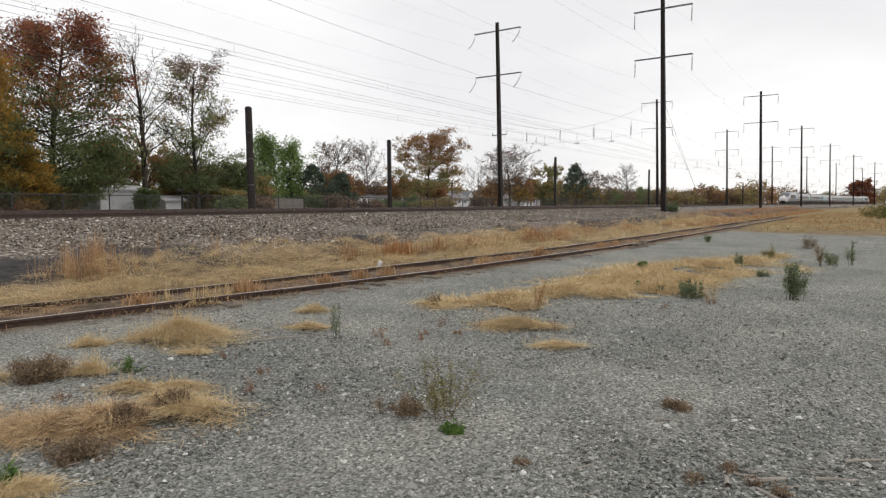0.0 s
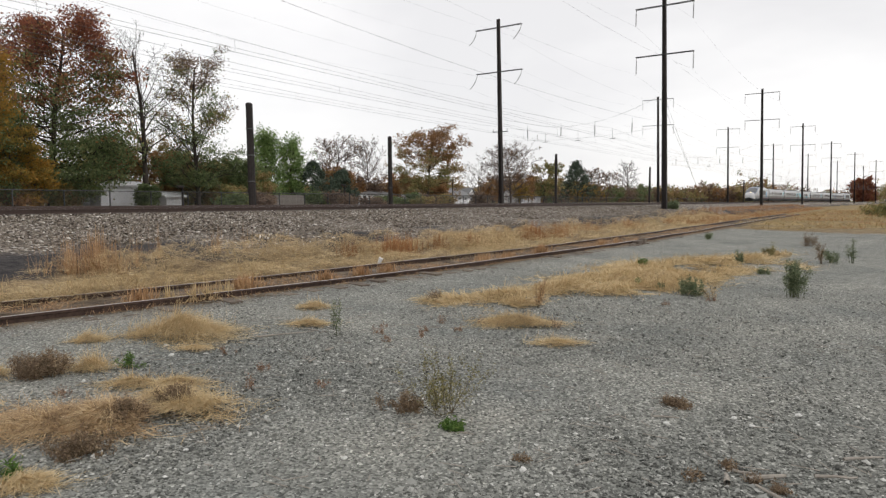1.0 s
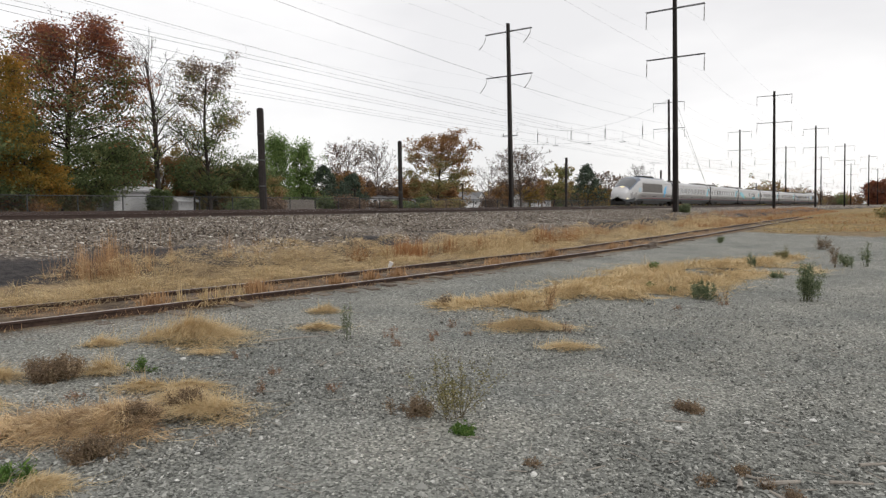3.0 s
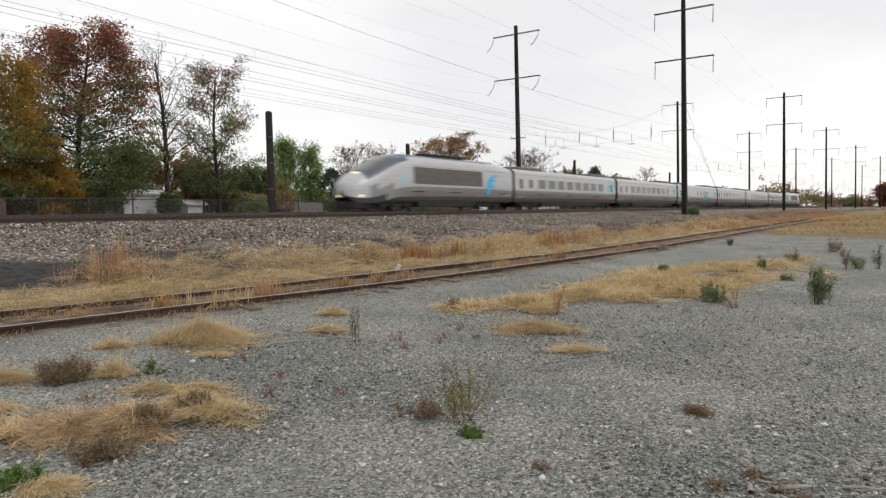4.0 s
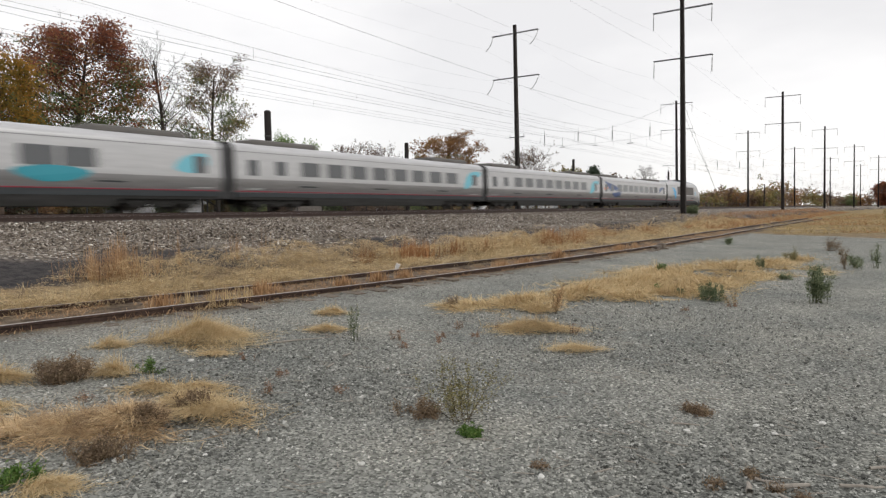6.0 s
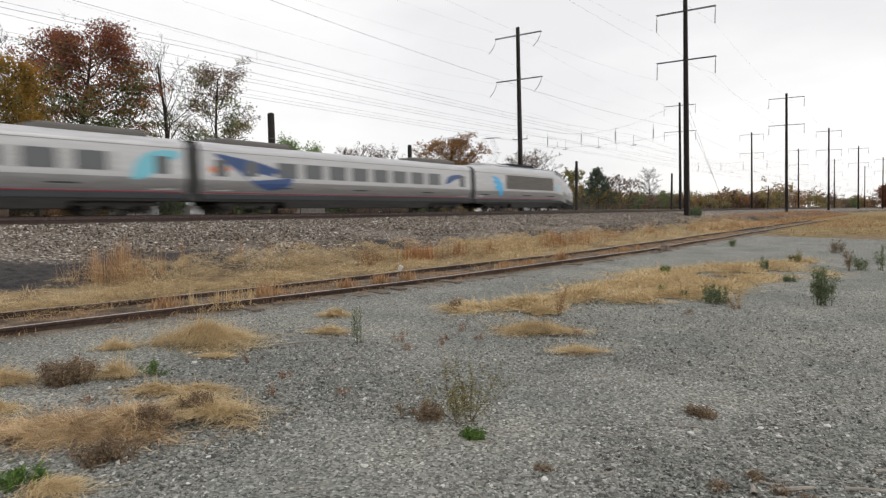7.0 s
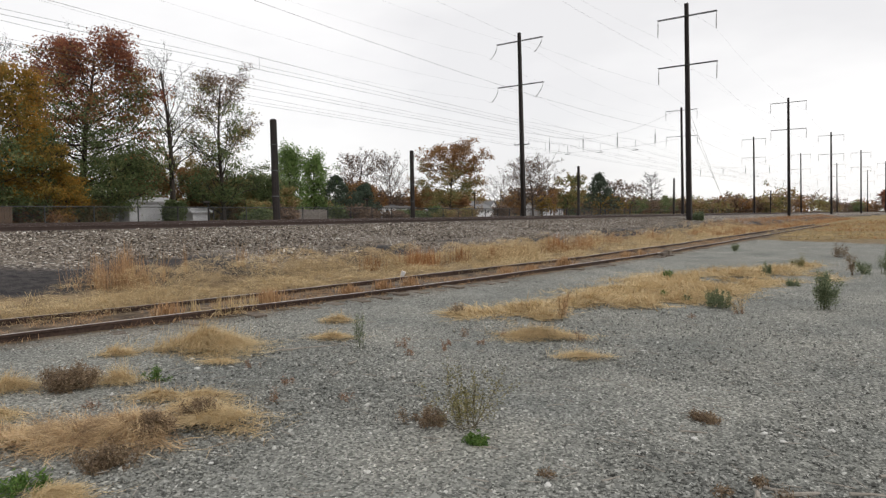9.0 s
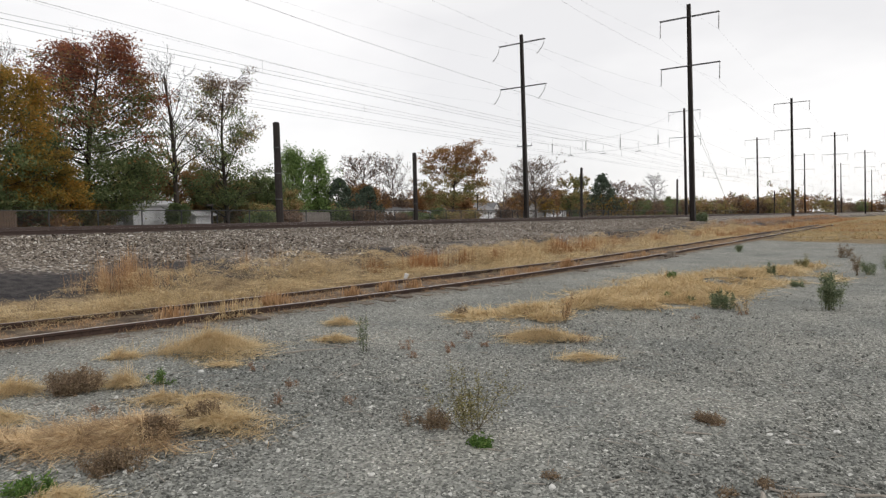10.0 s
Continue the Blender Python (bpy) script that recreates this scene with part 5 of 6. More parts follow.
VIEW = radians(35)   # direction of the yard's long axis as seen from the path
TUFTS = [  # x, y, rx, ry, blades, length, lean, hump
    (4.58, 7.25, 0.72, 0.42, 2300, 0.42, 0.75, 0.16), (4.35, 6.5, 0.26, 0.13, 260, 0.2, 0.95, 0.02), (3.75, 7.85, 0.3, 0.16, 380, 0.26, 0.8, 0.05),
    (7.1, 7.4, 0.30, 0.2, 420, 0.26, 0.8, 0.05), (6.05, 6.5, 0.34, 0.14, 420, 0.24, 0.9, 0.04), (7.9, 4.2, 0.62, 0.30, 1500, 0.34, 0.95, 0.07),
    (7.0, 3.2, 0.36, 0.17, 420, 0.22, 0.9, 0.03), (3.15, 5.72, 0.28, 0.16, 380, 0.2, 0.8, 0.04), (3.35, 5.4, 0.35, 0.14, 460, 0.22, 0.95, 0.03), (3.2, 6.55, 0.2, 0.16, 330, 0.3, 0.6, 0.04), (2.35, 7.25, 0.34, 0.2, 600, 0.3, 0.8, 0.05), (2.0, 6.3, 0.24, 0.16, 420, 0.26, 0.9, 0.04), (1.6, 4.22, 0.22, 0.14, 500, 0.18, 0.9, 0.03)]
for k, (x, y, rx, ry, n, ln, le, hu) in enumerate(TUFTS):
    tuft("straw-coloured tuft of dry grass on the gravel", x, y, rx * 0.9, ry * 0.9, int(n * 2.4), ln, STRAW_PALE, 300 + k, le + 0.12, 0.0024, 0.8, hu, radians(-55), radians(200) if k % 2 else radians(300))
MATS = [  # the large matted patch near the yard's middle and the one close by
    (2.15, 5.2, 0.62, 0.36, 1500, 0.36, 0.05), (2.5, 4.8, 0.55, 0.34, 1700, 0.36, 0.08), (2.95, 4.62, 0.42, 0.30, 1300, 0.32, 0.08), (1.75, 5.6, 0.4, 0.3, 700, 0.3, 0.03), (3.1, 5.0, 0.35, 0.2, 600, 0.28, 0.05),
    (11.9, 4.1, 0.8, 0.45, 900, 0.3, 0.04), (12.7, 3.6, 0.9, 0.45, 1100, 0.3, 0.04), (14.3, 3.4, 1.2, 0.5, 1300, 0.32, 0.05), (16.3, 3.2, 1.3, 0.5, 1300, 0.32, 0.05), (18.2, 2.9, 1.2, 0.4, 900, 0.32, 0.03), (13.5, 5.3, 1.2, 0.5, 1100, 0.32, 0.04),
    (8.9, 6.0, 0.55, 0.28, 650, 0.3, 0.03), (10.0, 5.5, 0.9, 0.4, 1100, 0.32, 0.04), (9.3, 5.0, 0.6, 0.25, 600, 0.3, 0.03), (11.6, 5.1, 1.0, 0.55, 1500, 0.34, 0.05), (13.2, 4.6, 1.2, 0.8, 2000, 0.36, 0.06),
    (14.9, 4.3, 1.5, 1.0, 2500, 0.38, 0.07), (16.8, 4.1, 1.6, 1.1, 2500, 0.38, 0.07), (16.0, 5.1, 1.2, 0.6, 1100, 0.36, 0.04), (18.8, 3.9, 1.6, 1.0, 1800, 0.38, 0.05), (20.6, 3.3, 1.5, 0.8, 1200, 0.36, 0.04), (18.6, 2.1, 1.3, 0.45, 800, 0.34, 0.03), (22.6, 2.8, 1.2, 0.5, 600, 0.34, 0.03)]
for k, (x, y, rx, ry, n, ln, hu) in enumerate(MATS):
    near = x < 6
    n = int(n * (2.3 if near else 2.2))
    ry = ry * (1.0 if near or x > 19.5 else 1.3)
    tuft("matted straw-coloured dry grass lying on the gravel", x, y, rx, ry, n, ln * (0.8 if near else 1.0), STRAW_MAT if x < 2.9 else STRAW_PALE, 340 + k, 1.2 if near else 1.1, 0.0024 if near else 0.007, 0.5, hu, radians(-12) if not near else radians(-50), radians(180 + 40 * math.sin(k)), 1.7 if near else 0.9, name="grass_mat", group="matted grass", lumps=0.11 if near else 0.05)


def stems(name, label, cat, x, y, h, w, n, mat, seed, leaf=None, leafsize=0.02, per=6, spread=0.018, lean=0.35, thick=0.004, group="weeds on the gravel", branch=6):
    """A weed: several stems with side twigs and small leaves along them."""
    rng = np.random.default_rng(seed)
    z0 = float(ground_z(x, y))
    th = thing(name, label, cat, group, m=pose(x, y, z0))
    segs, cents = [], []
    for _ in range(n):
        a, e = rng.uniform(0, 2 * np.pi), abs(rng.normal(0, lean))
        L = h * rng.uniform(0.55, 1.05)
        d = np.array((math.cos(a) * math.sin(e), math.sin(a) * math.sin(e), math.cos(e)))
        p = np.array((rng.normal(0, w * 0.12), rng.normal(0, w * 0.12), -0.01))
        q = p
        for k in range(4):
            d2 = d + rng.normal(0, 0.10, 3) + (0, 0, 0.12 * k)
            d2 /= np.linalg.norm(d2)
            q2 = q + d2 * L / 4
            segs.append((q, q2, thick * (1 - k * 0.2), thick * (0.8 - k * 0.2)))
            for _b in range(branch if k else 0):
                b = d2 * rng.uniform(0.3, 0.9) + rng.normal(0, 0.5, 3)
                b *= h * 0.16 * rng.uniform(0.4, 1.1) / np.linalg.norm(b)
                t0 = q + (q2 - q) * rng.uniform()
                segs.append((t0, t0 + b, thick * 0.5, thick * 0.3))
                cents += [t0 + b, t0 + b * 0.6]
            cents.append(q2)
            q = q2
    for s in segs:
        s[0][2], s[1][2] = max(s[0][2], -0.02), max(s[1][2], 0.01)
    part("stalk", tubes(segs, 4), mat, th)
    if leaf:
        part("foliage", leaf_quads(np.array(cents), leafsize, rng, spread, per, aspect=0.55), leaf, th)
    return th


M_STEM = surface("dry_brown_stem", [(0.3, (0.06, 0.045, 0.025)), (0.7, (0.16, 0.12, 0.065))], 30, 0.9, 0.0)
M_STEMGREEN = surface("green_stem", [(0.3, (0.045, 0.055, 0.025)), (0.7, (0.1, 0.11, 0.05))], 30, 0.8, 0.0)
stems("weed", "sparse olive weed standing on the gravel", "weed", 4.16, 2.84, 0.52, 0.5, 20, M_STEM, 1, WEED_OLIVE, 0.012, 3, 0.014, 0.42, 0.0022)
stems("weed", "low dark brown weed beside an olive one", "weed", 4.1, 3.2, 0.13, 0.6, 14, M_STEM, 2, STRAW_BROWN, 0.013, 4, 0.02, 0.9, 0.003)
stems("weed", "bright green low plant on the gravel", "weed", 3.9, 2.6, 0.07, 0.26, 14, M_STEMGREEN, 3, WEED_BRIGHT, 0.02, 3, 0.02, 1.1, 0.003)
stems("weed", "thin dark green weed on the gravel", "weed", 5.82, 5.69, 0.44, 0.2, 5, M_STEMGREEN, 4, WEED_DARK, 0.014, 2, 0.014, 0.16, 0.004)
stems("weed", "dense dark green weed on the gravel", "weed", 13.05, 1.25, 0.64, 0.55, 22, M_STEMGREEN, 5, WEED_DARK, 0.022, 4, 0.022, 0.16, 0.005)
stems("weed", "low round dark green weed", "weed", 12.1, 2.84, 0.34, 0.9, 18, M_STEMGREEN, 6, WEED_DARK, 0.022, 3, 0.022, 0.6, 0.005)
stems("weed", "low yellow weed by the green one", "weed", 11.9, 2.4, 0.32, 0.3, 5, M_STEM, 7, STRAW, 0.018, 2, 0.03, 0.35, 0.004)
stems("weed", "small upright green weed in dry grass", "weed", 18.95, 3.18, 0.42, 0.4, 7, M_STEMGREEN, 8, WEED_DARK, 0.024, 2, 0.024, 0.25, 0.006)
stems("weed", "dark green weed at the yard's edge", "weed", 20.8, 1.15, 0.42, 1.6, 12, M_STEMGREEN, 9, WEED_DARK, 0.026, 2, 0.03, 0.55, 0.006)
stems("weed", "dark green upright weed", "weed", 21.1, 0.65, 0.62, 0.3, 6, M_STEMGREEN, 10, WEED_DARK, 0.026, 2, 0.03, 0.2, 0.006)
stems("weed", "bare brown weed on the gravel", "weed", 20.2, 1.3, 0.7, 0.5, 5, M_STEM, 11, STRAW_BROWN, 0.02, 3, 0.04, 0.3, 0.006)
stems("weed", "dry weed in the matted grass", "weed", 21.8, 2.8, 0.42, 0.4, 6, M_STEM, 12, WEED_OLIVE, 0.025, 4, 0.04, 0.4, 0.005)
stems("weed", "small leafy green plant in the gravel", "weed", 3.41, 6.3, 0.20, 0.16, 6, M_STEMGREEN, 13, WEED_BRIGHT, 0.016, 2, 0.018, 0.5, 0.004)
stems("weed", "bushy dark brown dead weed", "weed", 2.82, 6.75, 0.24, 0.8, 46, M_STEM, 14, STRAW_BROWN, 0.014, 5, 0.03, 0.75, 0.003)
stems("weed", "bushy brown dead weed", "weed", 2.05, 4.42, 0.16, 0.4, 26, M_STEM, 15, STRAW_BROWN, 0.012, 4, 0.025, 0.8, 0.003)
stems("weed", "dark dead weed in matted straw", "weed", 2.5, 4.72, 0.2, 0.26, 40, M_STEM, 16, STRAW_BROWN, 0.012, 4, 0.02, 0.8, 0.003)
stems("weed", "dark dead weed in matted straw", "weed", 2.95, 4.75, 0.2, 0.22, 34, M_STEM, 17, STRAW_BROWN, 0.012, 4, 0.02, 0.8, 0.003)
stems("weed", "fresh green leafy plant", "weed", 1.55, 4.45, 0.14, 0.3, 10, M_STEMGREEN, 18, WEED_BRIGHT, 0.02, 2, 0.024, 0.9, 0.004)
stems("weed", "small weed near the siding", "weed", 29.5, 6.2, 0.45, 0.4, 5, M_STEMGREEN, 19, WEED_DARK, 0.04, 2, 0.04, 0.4, 0.007)
stems("weed", "brown weed at the yard's far end", "weed", 28.2, 2.2, 0.5, 0.9, 10, M_STEM, 20, STRAW_BROWN, 0.03, 2, 0.05, 0.5, 0.006)
stems("weed", "thin reddish grass stalks", "weed", 9.25, 4.54, 0.46, 0.25, 6, M_STEM, 21, STRAW_ORANGE, 0.014, 3, 0.02, 0.2, 0.003)
stems("weed", "short dry plant at the matted grass", "weed", 8.75, 6.15, 0.24, 0.5, 9, M_STEM, 22, STRAW_BROWN, 0.016, 3, 0.03, 0.6, 0.003)
stems("weed", "low green plant at the grass edge", "weed", 12.9, 4.0, 0.09, 0.4, 7, M_STEMGREEN, 23, WEED_BRIGHT, 0.035, 4, 0.03, 0.9, 0.004)
stems("weed", "low green plant at the grass edge", "weed", 12.5, 3.45, 0.10, 0.4, 7, M_STEMGREEN, 24, WEED_DARK, 0.035, 4, 0.03, 0.9, 0.004)
stems("weed", "low green plant at the grass edge", "weed", 16.3, 5.0, 0.24, 0.3, 5, M_STEMGREEN, 25, WEED_BRIGHT, 0.03, 3, 0.03, 0.3, 0.004)
stems("weed", "dark green bush at the foot of a pole", "weed", 70.5, 18.6, 0.75, 2.0, 24, M_STEMGREEN, 26, WEED_DARK, 0.10, 6, 0.12, 0.7, 0.012)
stems("weed", "low green plant between stones", "weed", 16.6, 2.3, 0.18, 0.4, 7, M_STEMGREEN, 27, WEED_DARK, 0.025, 2, 0.03, 0.7, 0.004)
rng = np.random.default_rng(31)
for k, (x, y) in enumerate([(7.2, 5.02), (6.7, 4.9), (6.9, 4.55), (6.4, 4.75), (5.9, 4.9), (6.6, 5.5), (4.14, 4.24), (4.2, 5.11), (3.72, 4.77), (7.6, 4.6), (6.2, 5.3), (7.9, 3.6), (10.7, 2.9), (11.6, 2.35), (4.4, 6.0), (2.6, 5.9)]):
    stems("ground_plant", "small reddish dry plant among the stones", "weed", x, y, rng.uniform(0.08, 0.15), 0.3, 7, M_STEM, 400 + k, RED_PLANT, 0.010, 1, 0.012, 0.7, 0.0022, "reddish ground plants", 4)
stems("dead_plant", "flat patch of brown dead weed", "weed", 5.45, 1.37, 0.045, 0.34, 30, M_STEM, 60, STRAW_BROWN, 0.013, 3, 0.03, 1.25, 0.003)
for k, (x, y) in enumerate([(3.7, 1.9), (4.1, 0.9), (4.25, 0.6), (4.4, 0.75), (4.18, 0.42)]):
    stems("dead_plant", "scrap of brown dead leaves on the gravel", "weed", x, y, 0.04, 0.16, 10, M_STEM, 70 + k, STRAW_BROWN, 0.012, 2, 0.02, 1.3, 0.002, "scraps of dead leaves", 4)


# the strip between the siding and the bank, the siding itself, and the field beyond the yard
def strip(name, label, n, length, mat, seed, place, lean, width, droop, heading=None, hump=0.0):
    rng = np.random.default_rng(seed)
    x, y, s = place(rng, n)
    z = ground_z(x, y)
    if hump:
        lump = np.array([noise.noise((a * 0.75, b * 1.1, 5.5)) for a, b in zip(x, y)])
        z = z + hump * np.clip(lump, 0, 1)
        heading = heading + 1.6 * np.array([noise.noise((a * 0.5, b * 0.8, 15.5)) for a, b in zip(x, y)])
    v, f = blades(np.stack([x, y, z], 1), length, rng, lean, width, droop, heading, 0.7)
    ob = part(name, (v, f), mat)
    return tagged(ob, label, "grass", kind="stuff")


def clumpy(x, y, sc, cut, off):
    return np.array([noise.noise((a * sc, b * sc * 1.4, off)) for a, b in zip(x, y)]) > cut


def bank_grass():
    """Low mounds of combed dry grass along the siding, each tussock spilling outwards."""
    rng = np.random.default_rng(501)
    roots, heads = [], []
    for k in range(480):
        near = k < 120
        x = rng.uniform(1.5, 22) if near else 18 + 50 * rng.uniform() ** 1.3
        lo = float(smooth_spur(x)) + 1.05
        hi = float(np.interp(x, [0, 6, 8, 11, 14, 22, 30, 70], [12.0, 12.5, 13.4, 14.2, 14.0, 13.6, 13.9, 15.0]))
        y = lo + (hi - lo) * rng.uniform()
        size = rng.uniform(0.45, 0.9) if near else rng.uniform(0.3, 0.8)
        m = int((290 if near else 80) * rng.uniform(0.6, 1.2))
        a, r = rng.uniform(0, 2 * np.pi, m), size * np.sqrt(rng.uniform(0, 1, m))
        px, py = x + r * np.cos(a) * 1.4, y + r * np.sin(a) * 0.8
        rise = rng.uniform(0.15, 0.75) * (0.2 + 0.8 * (y - lo) / (hi - lo))
        roots.append(np.stack([px, py, ground_z(px, py) + rise * np.clip(1 - (r / size) ** 2, 0, 1)], 1))
        heads.append(np.arctan2(np.sin(a) * 0.8 - 0.5, np.cos(a) - 0.7) + rng.normal(0, 0.35))
    for k in range(28):
        # taller heaped mounds along the upper edge
        x = 6.6 + 0.72 * k + rng.uniform(-0.3, 0.3)
        y = float(np.interp(x, [0, 6, 8, 11, 14, 22, 30], [11.7, 12.2, 13.0, 13.7, 13.4, 13.0, 13.2])) + rng.uniform(-0.35, 0.35)
        size, m, rise = rng.uniform(0.4, 0.75), 380, rng.uniform(0.25, 0.65)
        a, r = rng.uniform(0, 2 * np.pi, m), size * np.sqrt(rng.uniform(0, 1, m))
        px, py = x + r * np.cos(a) * 1.3, y + r * np.sin(a) * 0.8
        roots.append(np.stack([px, py, ground_z(px, py) + rise * np.sqrt(np.clip(1 - (r / size) ** 2, 0, 1))], 1))
        heads.append(np.arctan2(np.sin(a) - 0.6, np.cos(a) - 0.5))
    roots, heads = np.concatenate(roots), np.concatenate(heads)
    far = np.clip(roots[:, 0] / 14, 1, 3.5)
    v, f = blades(roots, 0.33, rng, 0.95, 0.0036 * far, 0.7, heads, 0.4)
    tagged(part("bank_grass", (v, f), STRAW_PALE), "pale matted dry grass in mounds along the siding", "grass", kind="stuff")


bank_grass()


def siding_place(rng, n):
    x = 1 + 45 * rng.uniform(0, 1, n * 3) ** 1.3
    y = smooth_spur(x) + rng.uniform(-0.95, 1.15, n * 3)
    off = np.abs(np.abs(y - smooth_spur(x)) - 0.7525)
    keep = clumpy(x, y, 0.9, -0.08, 8.0) & (off > 0.05)
    return x[keep][:n], y[keep][:n], None


strip("siding_grass", "short orange-brown weeds between the rails of the siding", 17000, 0.14, STRAW_ORANGE, 502, siding_place, 0.75, 0.0036, 0.5)
REEDS = [(5.9, 13.9, 0.2, 0.2, 26, 0.8), (6.4, 13.9, 0.22, 0.25, 150, 0.85), (6.85, 13.7, 0.26, 0.3, 330, 1.0), (7.2, 13.5, 0.22, 0.25, 130, 0.75), (7.9, 14.0, 0.15, 0.15, 36, 0.85), (8.6, 14.3, 0.2, 0.2, 34, 0.8), (10.3, 14.4, 0.25, 0.2, 40, 0.8), (11.2, 14.3, 0.2, 0.2, 26, 0.8), (13.6, 12.8, 0.4, 0.3, 90, 0.6),
         (15.0, 12.2, 0.6, 0.4, 260, 0.75), (16.2, 12.6, 0.5, 0.4, 130, 0.6), (17.8, 12.5, 0.6, 0.4, 110, 0.6), (19.7, 12.4, 0.7, 0.5, 150, 0.6), (22.0, 12.5, 0.6, 0.5, 110, 0.55), (24.5, 12.2, 0.7, 0.5, 330, 0.8), (26.8, 12.3, 0.8, 0.5, 260, 0.7), (29.5, 12.9, 1.0, 0.6, 140, 0.6), (33.0, 13.2, 1.2, 0.7, 200, 0.6), (38.0, 12.6, 1.6, 0.9, 260, 0.65)]
for k, (x, y, rx, ry, n, ln) in enumerate(REEDS):
    tuft("clump of tall orange-brown dry reeds", x, y, rx * 1.1, ry * 1.1, int(n * 1.3), ln, STRAW_ORANGE if x < 12 else ORANGE_FIELD, 520 + k, 0.3, 0.0042 if x < 12 else 0.007, 0.75, 0.0, 0.0, radians(190), 1.5, "reed_clump", "reed clumps along the bank")
for k, (x, y, n, ln) in enumerate([(7.55, 9.75, 330, 0.3), (9.4, 9.5, 150, 0.24), (10.5, 9.5, 190, 0.26), (11.3, 9.4, 150, 0.26), (14.9, 8.95, 150, 0.28), (18.0, 8.75, 330, 0.36), (16.2, 8.9, 240, 0.22), (22.7, 8.55, 160, 0.3), (5.6, 9.85, 190, 0.28), (24.2, 8.5, 130, 0.3)]):
    tuft("tuft of rust-brown weeds against the rail", x, y, 0.28, 0.2, n, ln, STRAW_ORANGE, 560 + k, 0.35, 0.008, 0.3, 0, 0, None, 0.8, "rail_weed", "weeds against the rail")
for k, (x, y) in enumerate([(6.2, 9.35), (6.5, 9.3), (6.9, 9.4), (5.9, 9.5)]):
    tuft("arching seed heads of dry grass beside the rail", x, y, 0.16, 0.12, 120, 0.46, STRAW_PALE, 580 + k, 0.6, 0.006, 1.1, 0.0, 0.0, radians(210), 0.7, "seed_head_grass", "seed-head grass")


def orange_place(rng, n):
    x = 46 + 125 * rng.uniform(0, 1, n) ** 1.3
    lo = smooth_spur(np.minimum(x, 140)) + 0.9
    hi = np.interp(x, [46, 62, 80, 140], [13.0, 15.5, 17.5, 18.2])
    y = lo + (hi - lo) * rng.uniform(0, 1, n) + bend(x)
    keep = clumpy(x, y, 0.25, -0.25, 2.0)
    return x[keep], y[keep], None


strip("orange_field_grass", "tall orange-brown dry grass below the embankment", 13000, 0.55, ORANGE_FIELD, 503, orange_place, 0.65, 0.013, 0.6)


def field_place(rng, n):
    x = 43 + 110 * rng.uniform(0, 1, n) ** 1.3
    y = -16 + 25 * rng.uniform(0, 1, n) + bend(x) * 0.5
    keep = clumpy(x, y, 0.2, -0.2, 6.0) & (x > 44 + 2.5 * np.sin(y * 0.9) + 0.12 * y)
    return x[keep], y[keep], None


strip("field_grass", "yellow-green rough grass beyond the yard", 16000, 0.5, FIELD, 504, field_place, 0.95, 0.018, 0.6)


def rust_place(rng, n):
    x = 47 + 90 * rng.uniform(0, 1, n) ** 1.3
    y = -12 + 21 * rng.uniform(0, 1, n) + bend(x) * 0.5
    keep = clumpy(x, y, 0.13, 0.12, 16.0)
    return x[keep], y[keep], None


strip("rust_field_grass", "rust-brown tall grass in patches beyond the yard", 14000, 0.6, ORANGE_FIELD, 505, rust_place, 0.7, 0.013, 0.6)
rng = np.random.default_rng(88)
for k in range(16):
    x, y = rng.uniform(75, 135), rng.uniform(-12, 1)
    shrub("low yellow-green bush in the rough field", x, y, rng.uniform(1.2, 2.3), rng.uniform(3, 5), 700 + k, LEAF_MIX, 0.16, 6, 10, "low bushes in the field").location.z = 0.0


# ---- loose stones ----
def stones(name, label, x, y, size, mat, seed, sink=0.25):
    rng = np.random.default_rng(seed)
    n = len(x)
    oct_ = np.array([(1, 0, 0), (-1, 0, 0), (0, 1, 0), (0, -1, 0), (0, 0, 1), (0, 0, -1.0)])
    tri = np.array([(0, 2, 4), (2, 1, 4), (1, 3, 4), (3, 0, 4), (2, 0, 5), (1, 2, 5), (3, 1, 5), (0, 3, 5)])
    v = oct_[None] * rng.uniform(0.55, 1.25, (n, 6, 1)) + rng.normal(0, 0.22, (n, 6, 3))
    v *= (size * rng.lognormal(0, 0.35, n))[:, None, None] * np.stack([rng.uniform(0.7, 1.4, n), rng.uniform(0.7, 1.2, n), rng.uniform(0.4, 0.8, n)], 1)[:, None]
    a, t = rng.uniform(0, 2 * np.pi, n), rng.normal(0, 0.45, n)
    ca, sa, ct, st = np.cos(a)[:, None], np.sin(a)[:, None], np.cos(t)[:, None], np.sin(t)[:, None]
    X, Y, Z = v[..., 0], v[..., 1] * ct - v[..., 2] * st, v[..., 1] * st + v[..., 2] * ct
    v = np.stack([X * ca - Y * sa, X * sa + Y * ca, Z], -1)
    v += np.stack([x, y, ground_z(x, y) + size * sink], 1)[:, None]
    f = (tri[None] + (np.arange(n) * 6)[:, None, None]).reshape(-1, 3)
    ob = part(name, (v.reshape(-1, 3), f), mat)
    return tagged(ob, label, "gravel", kind="stuff")


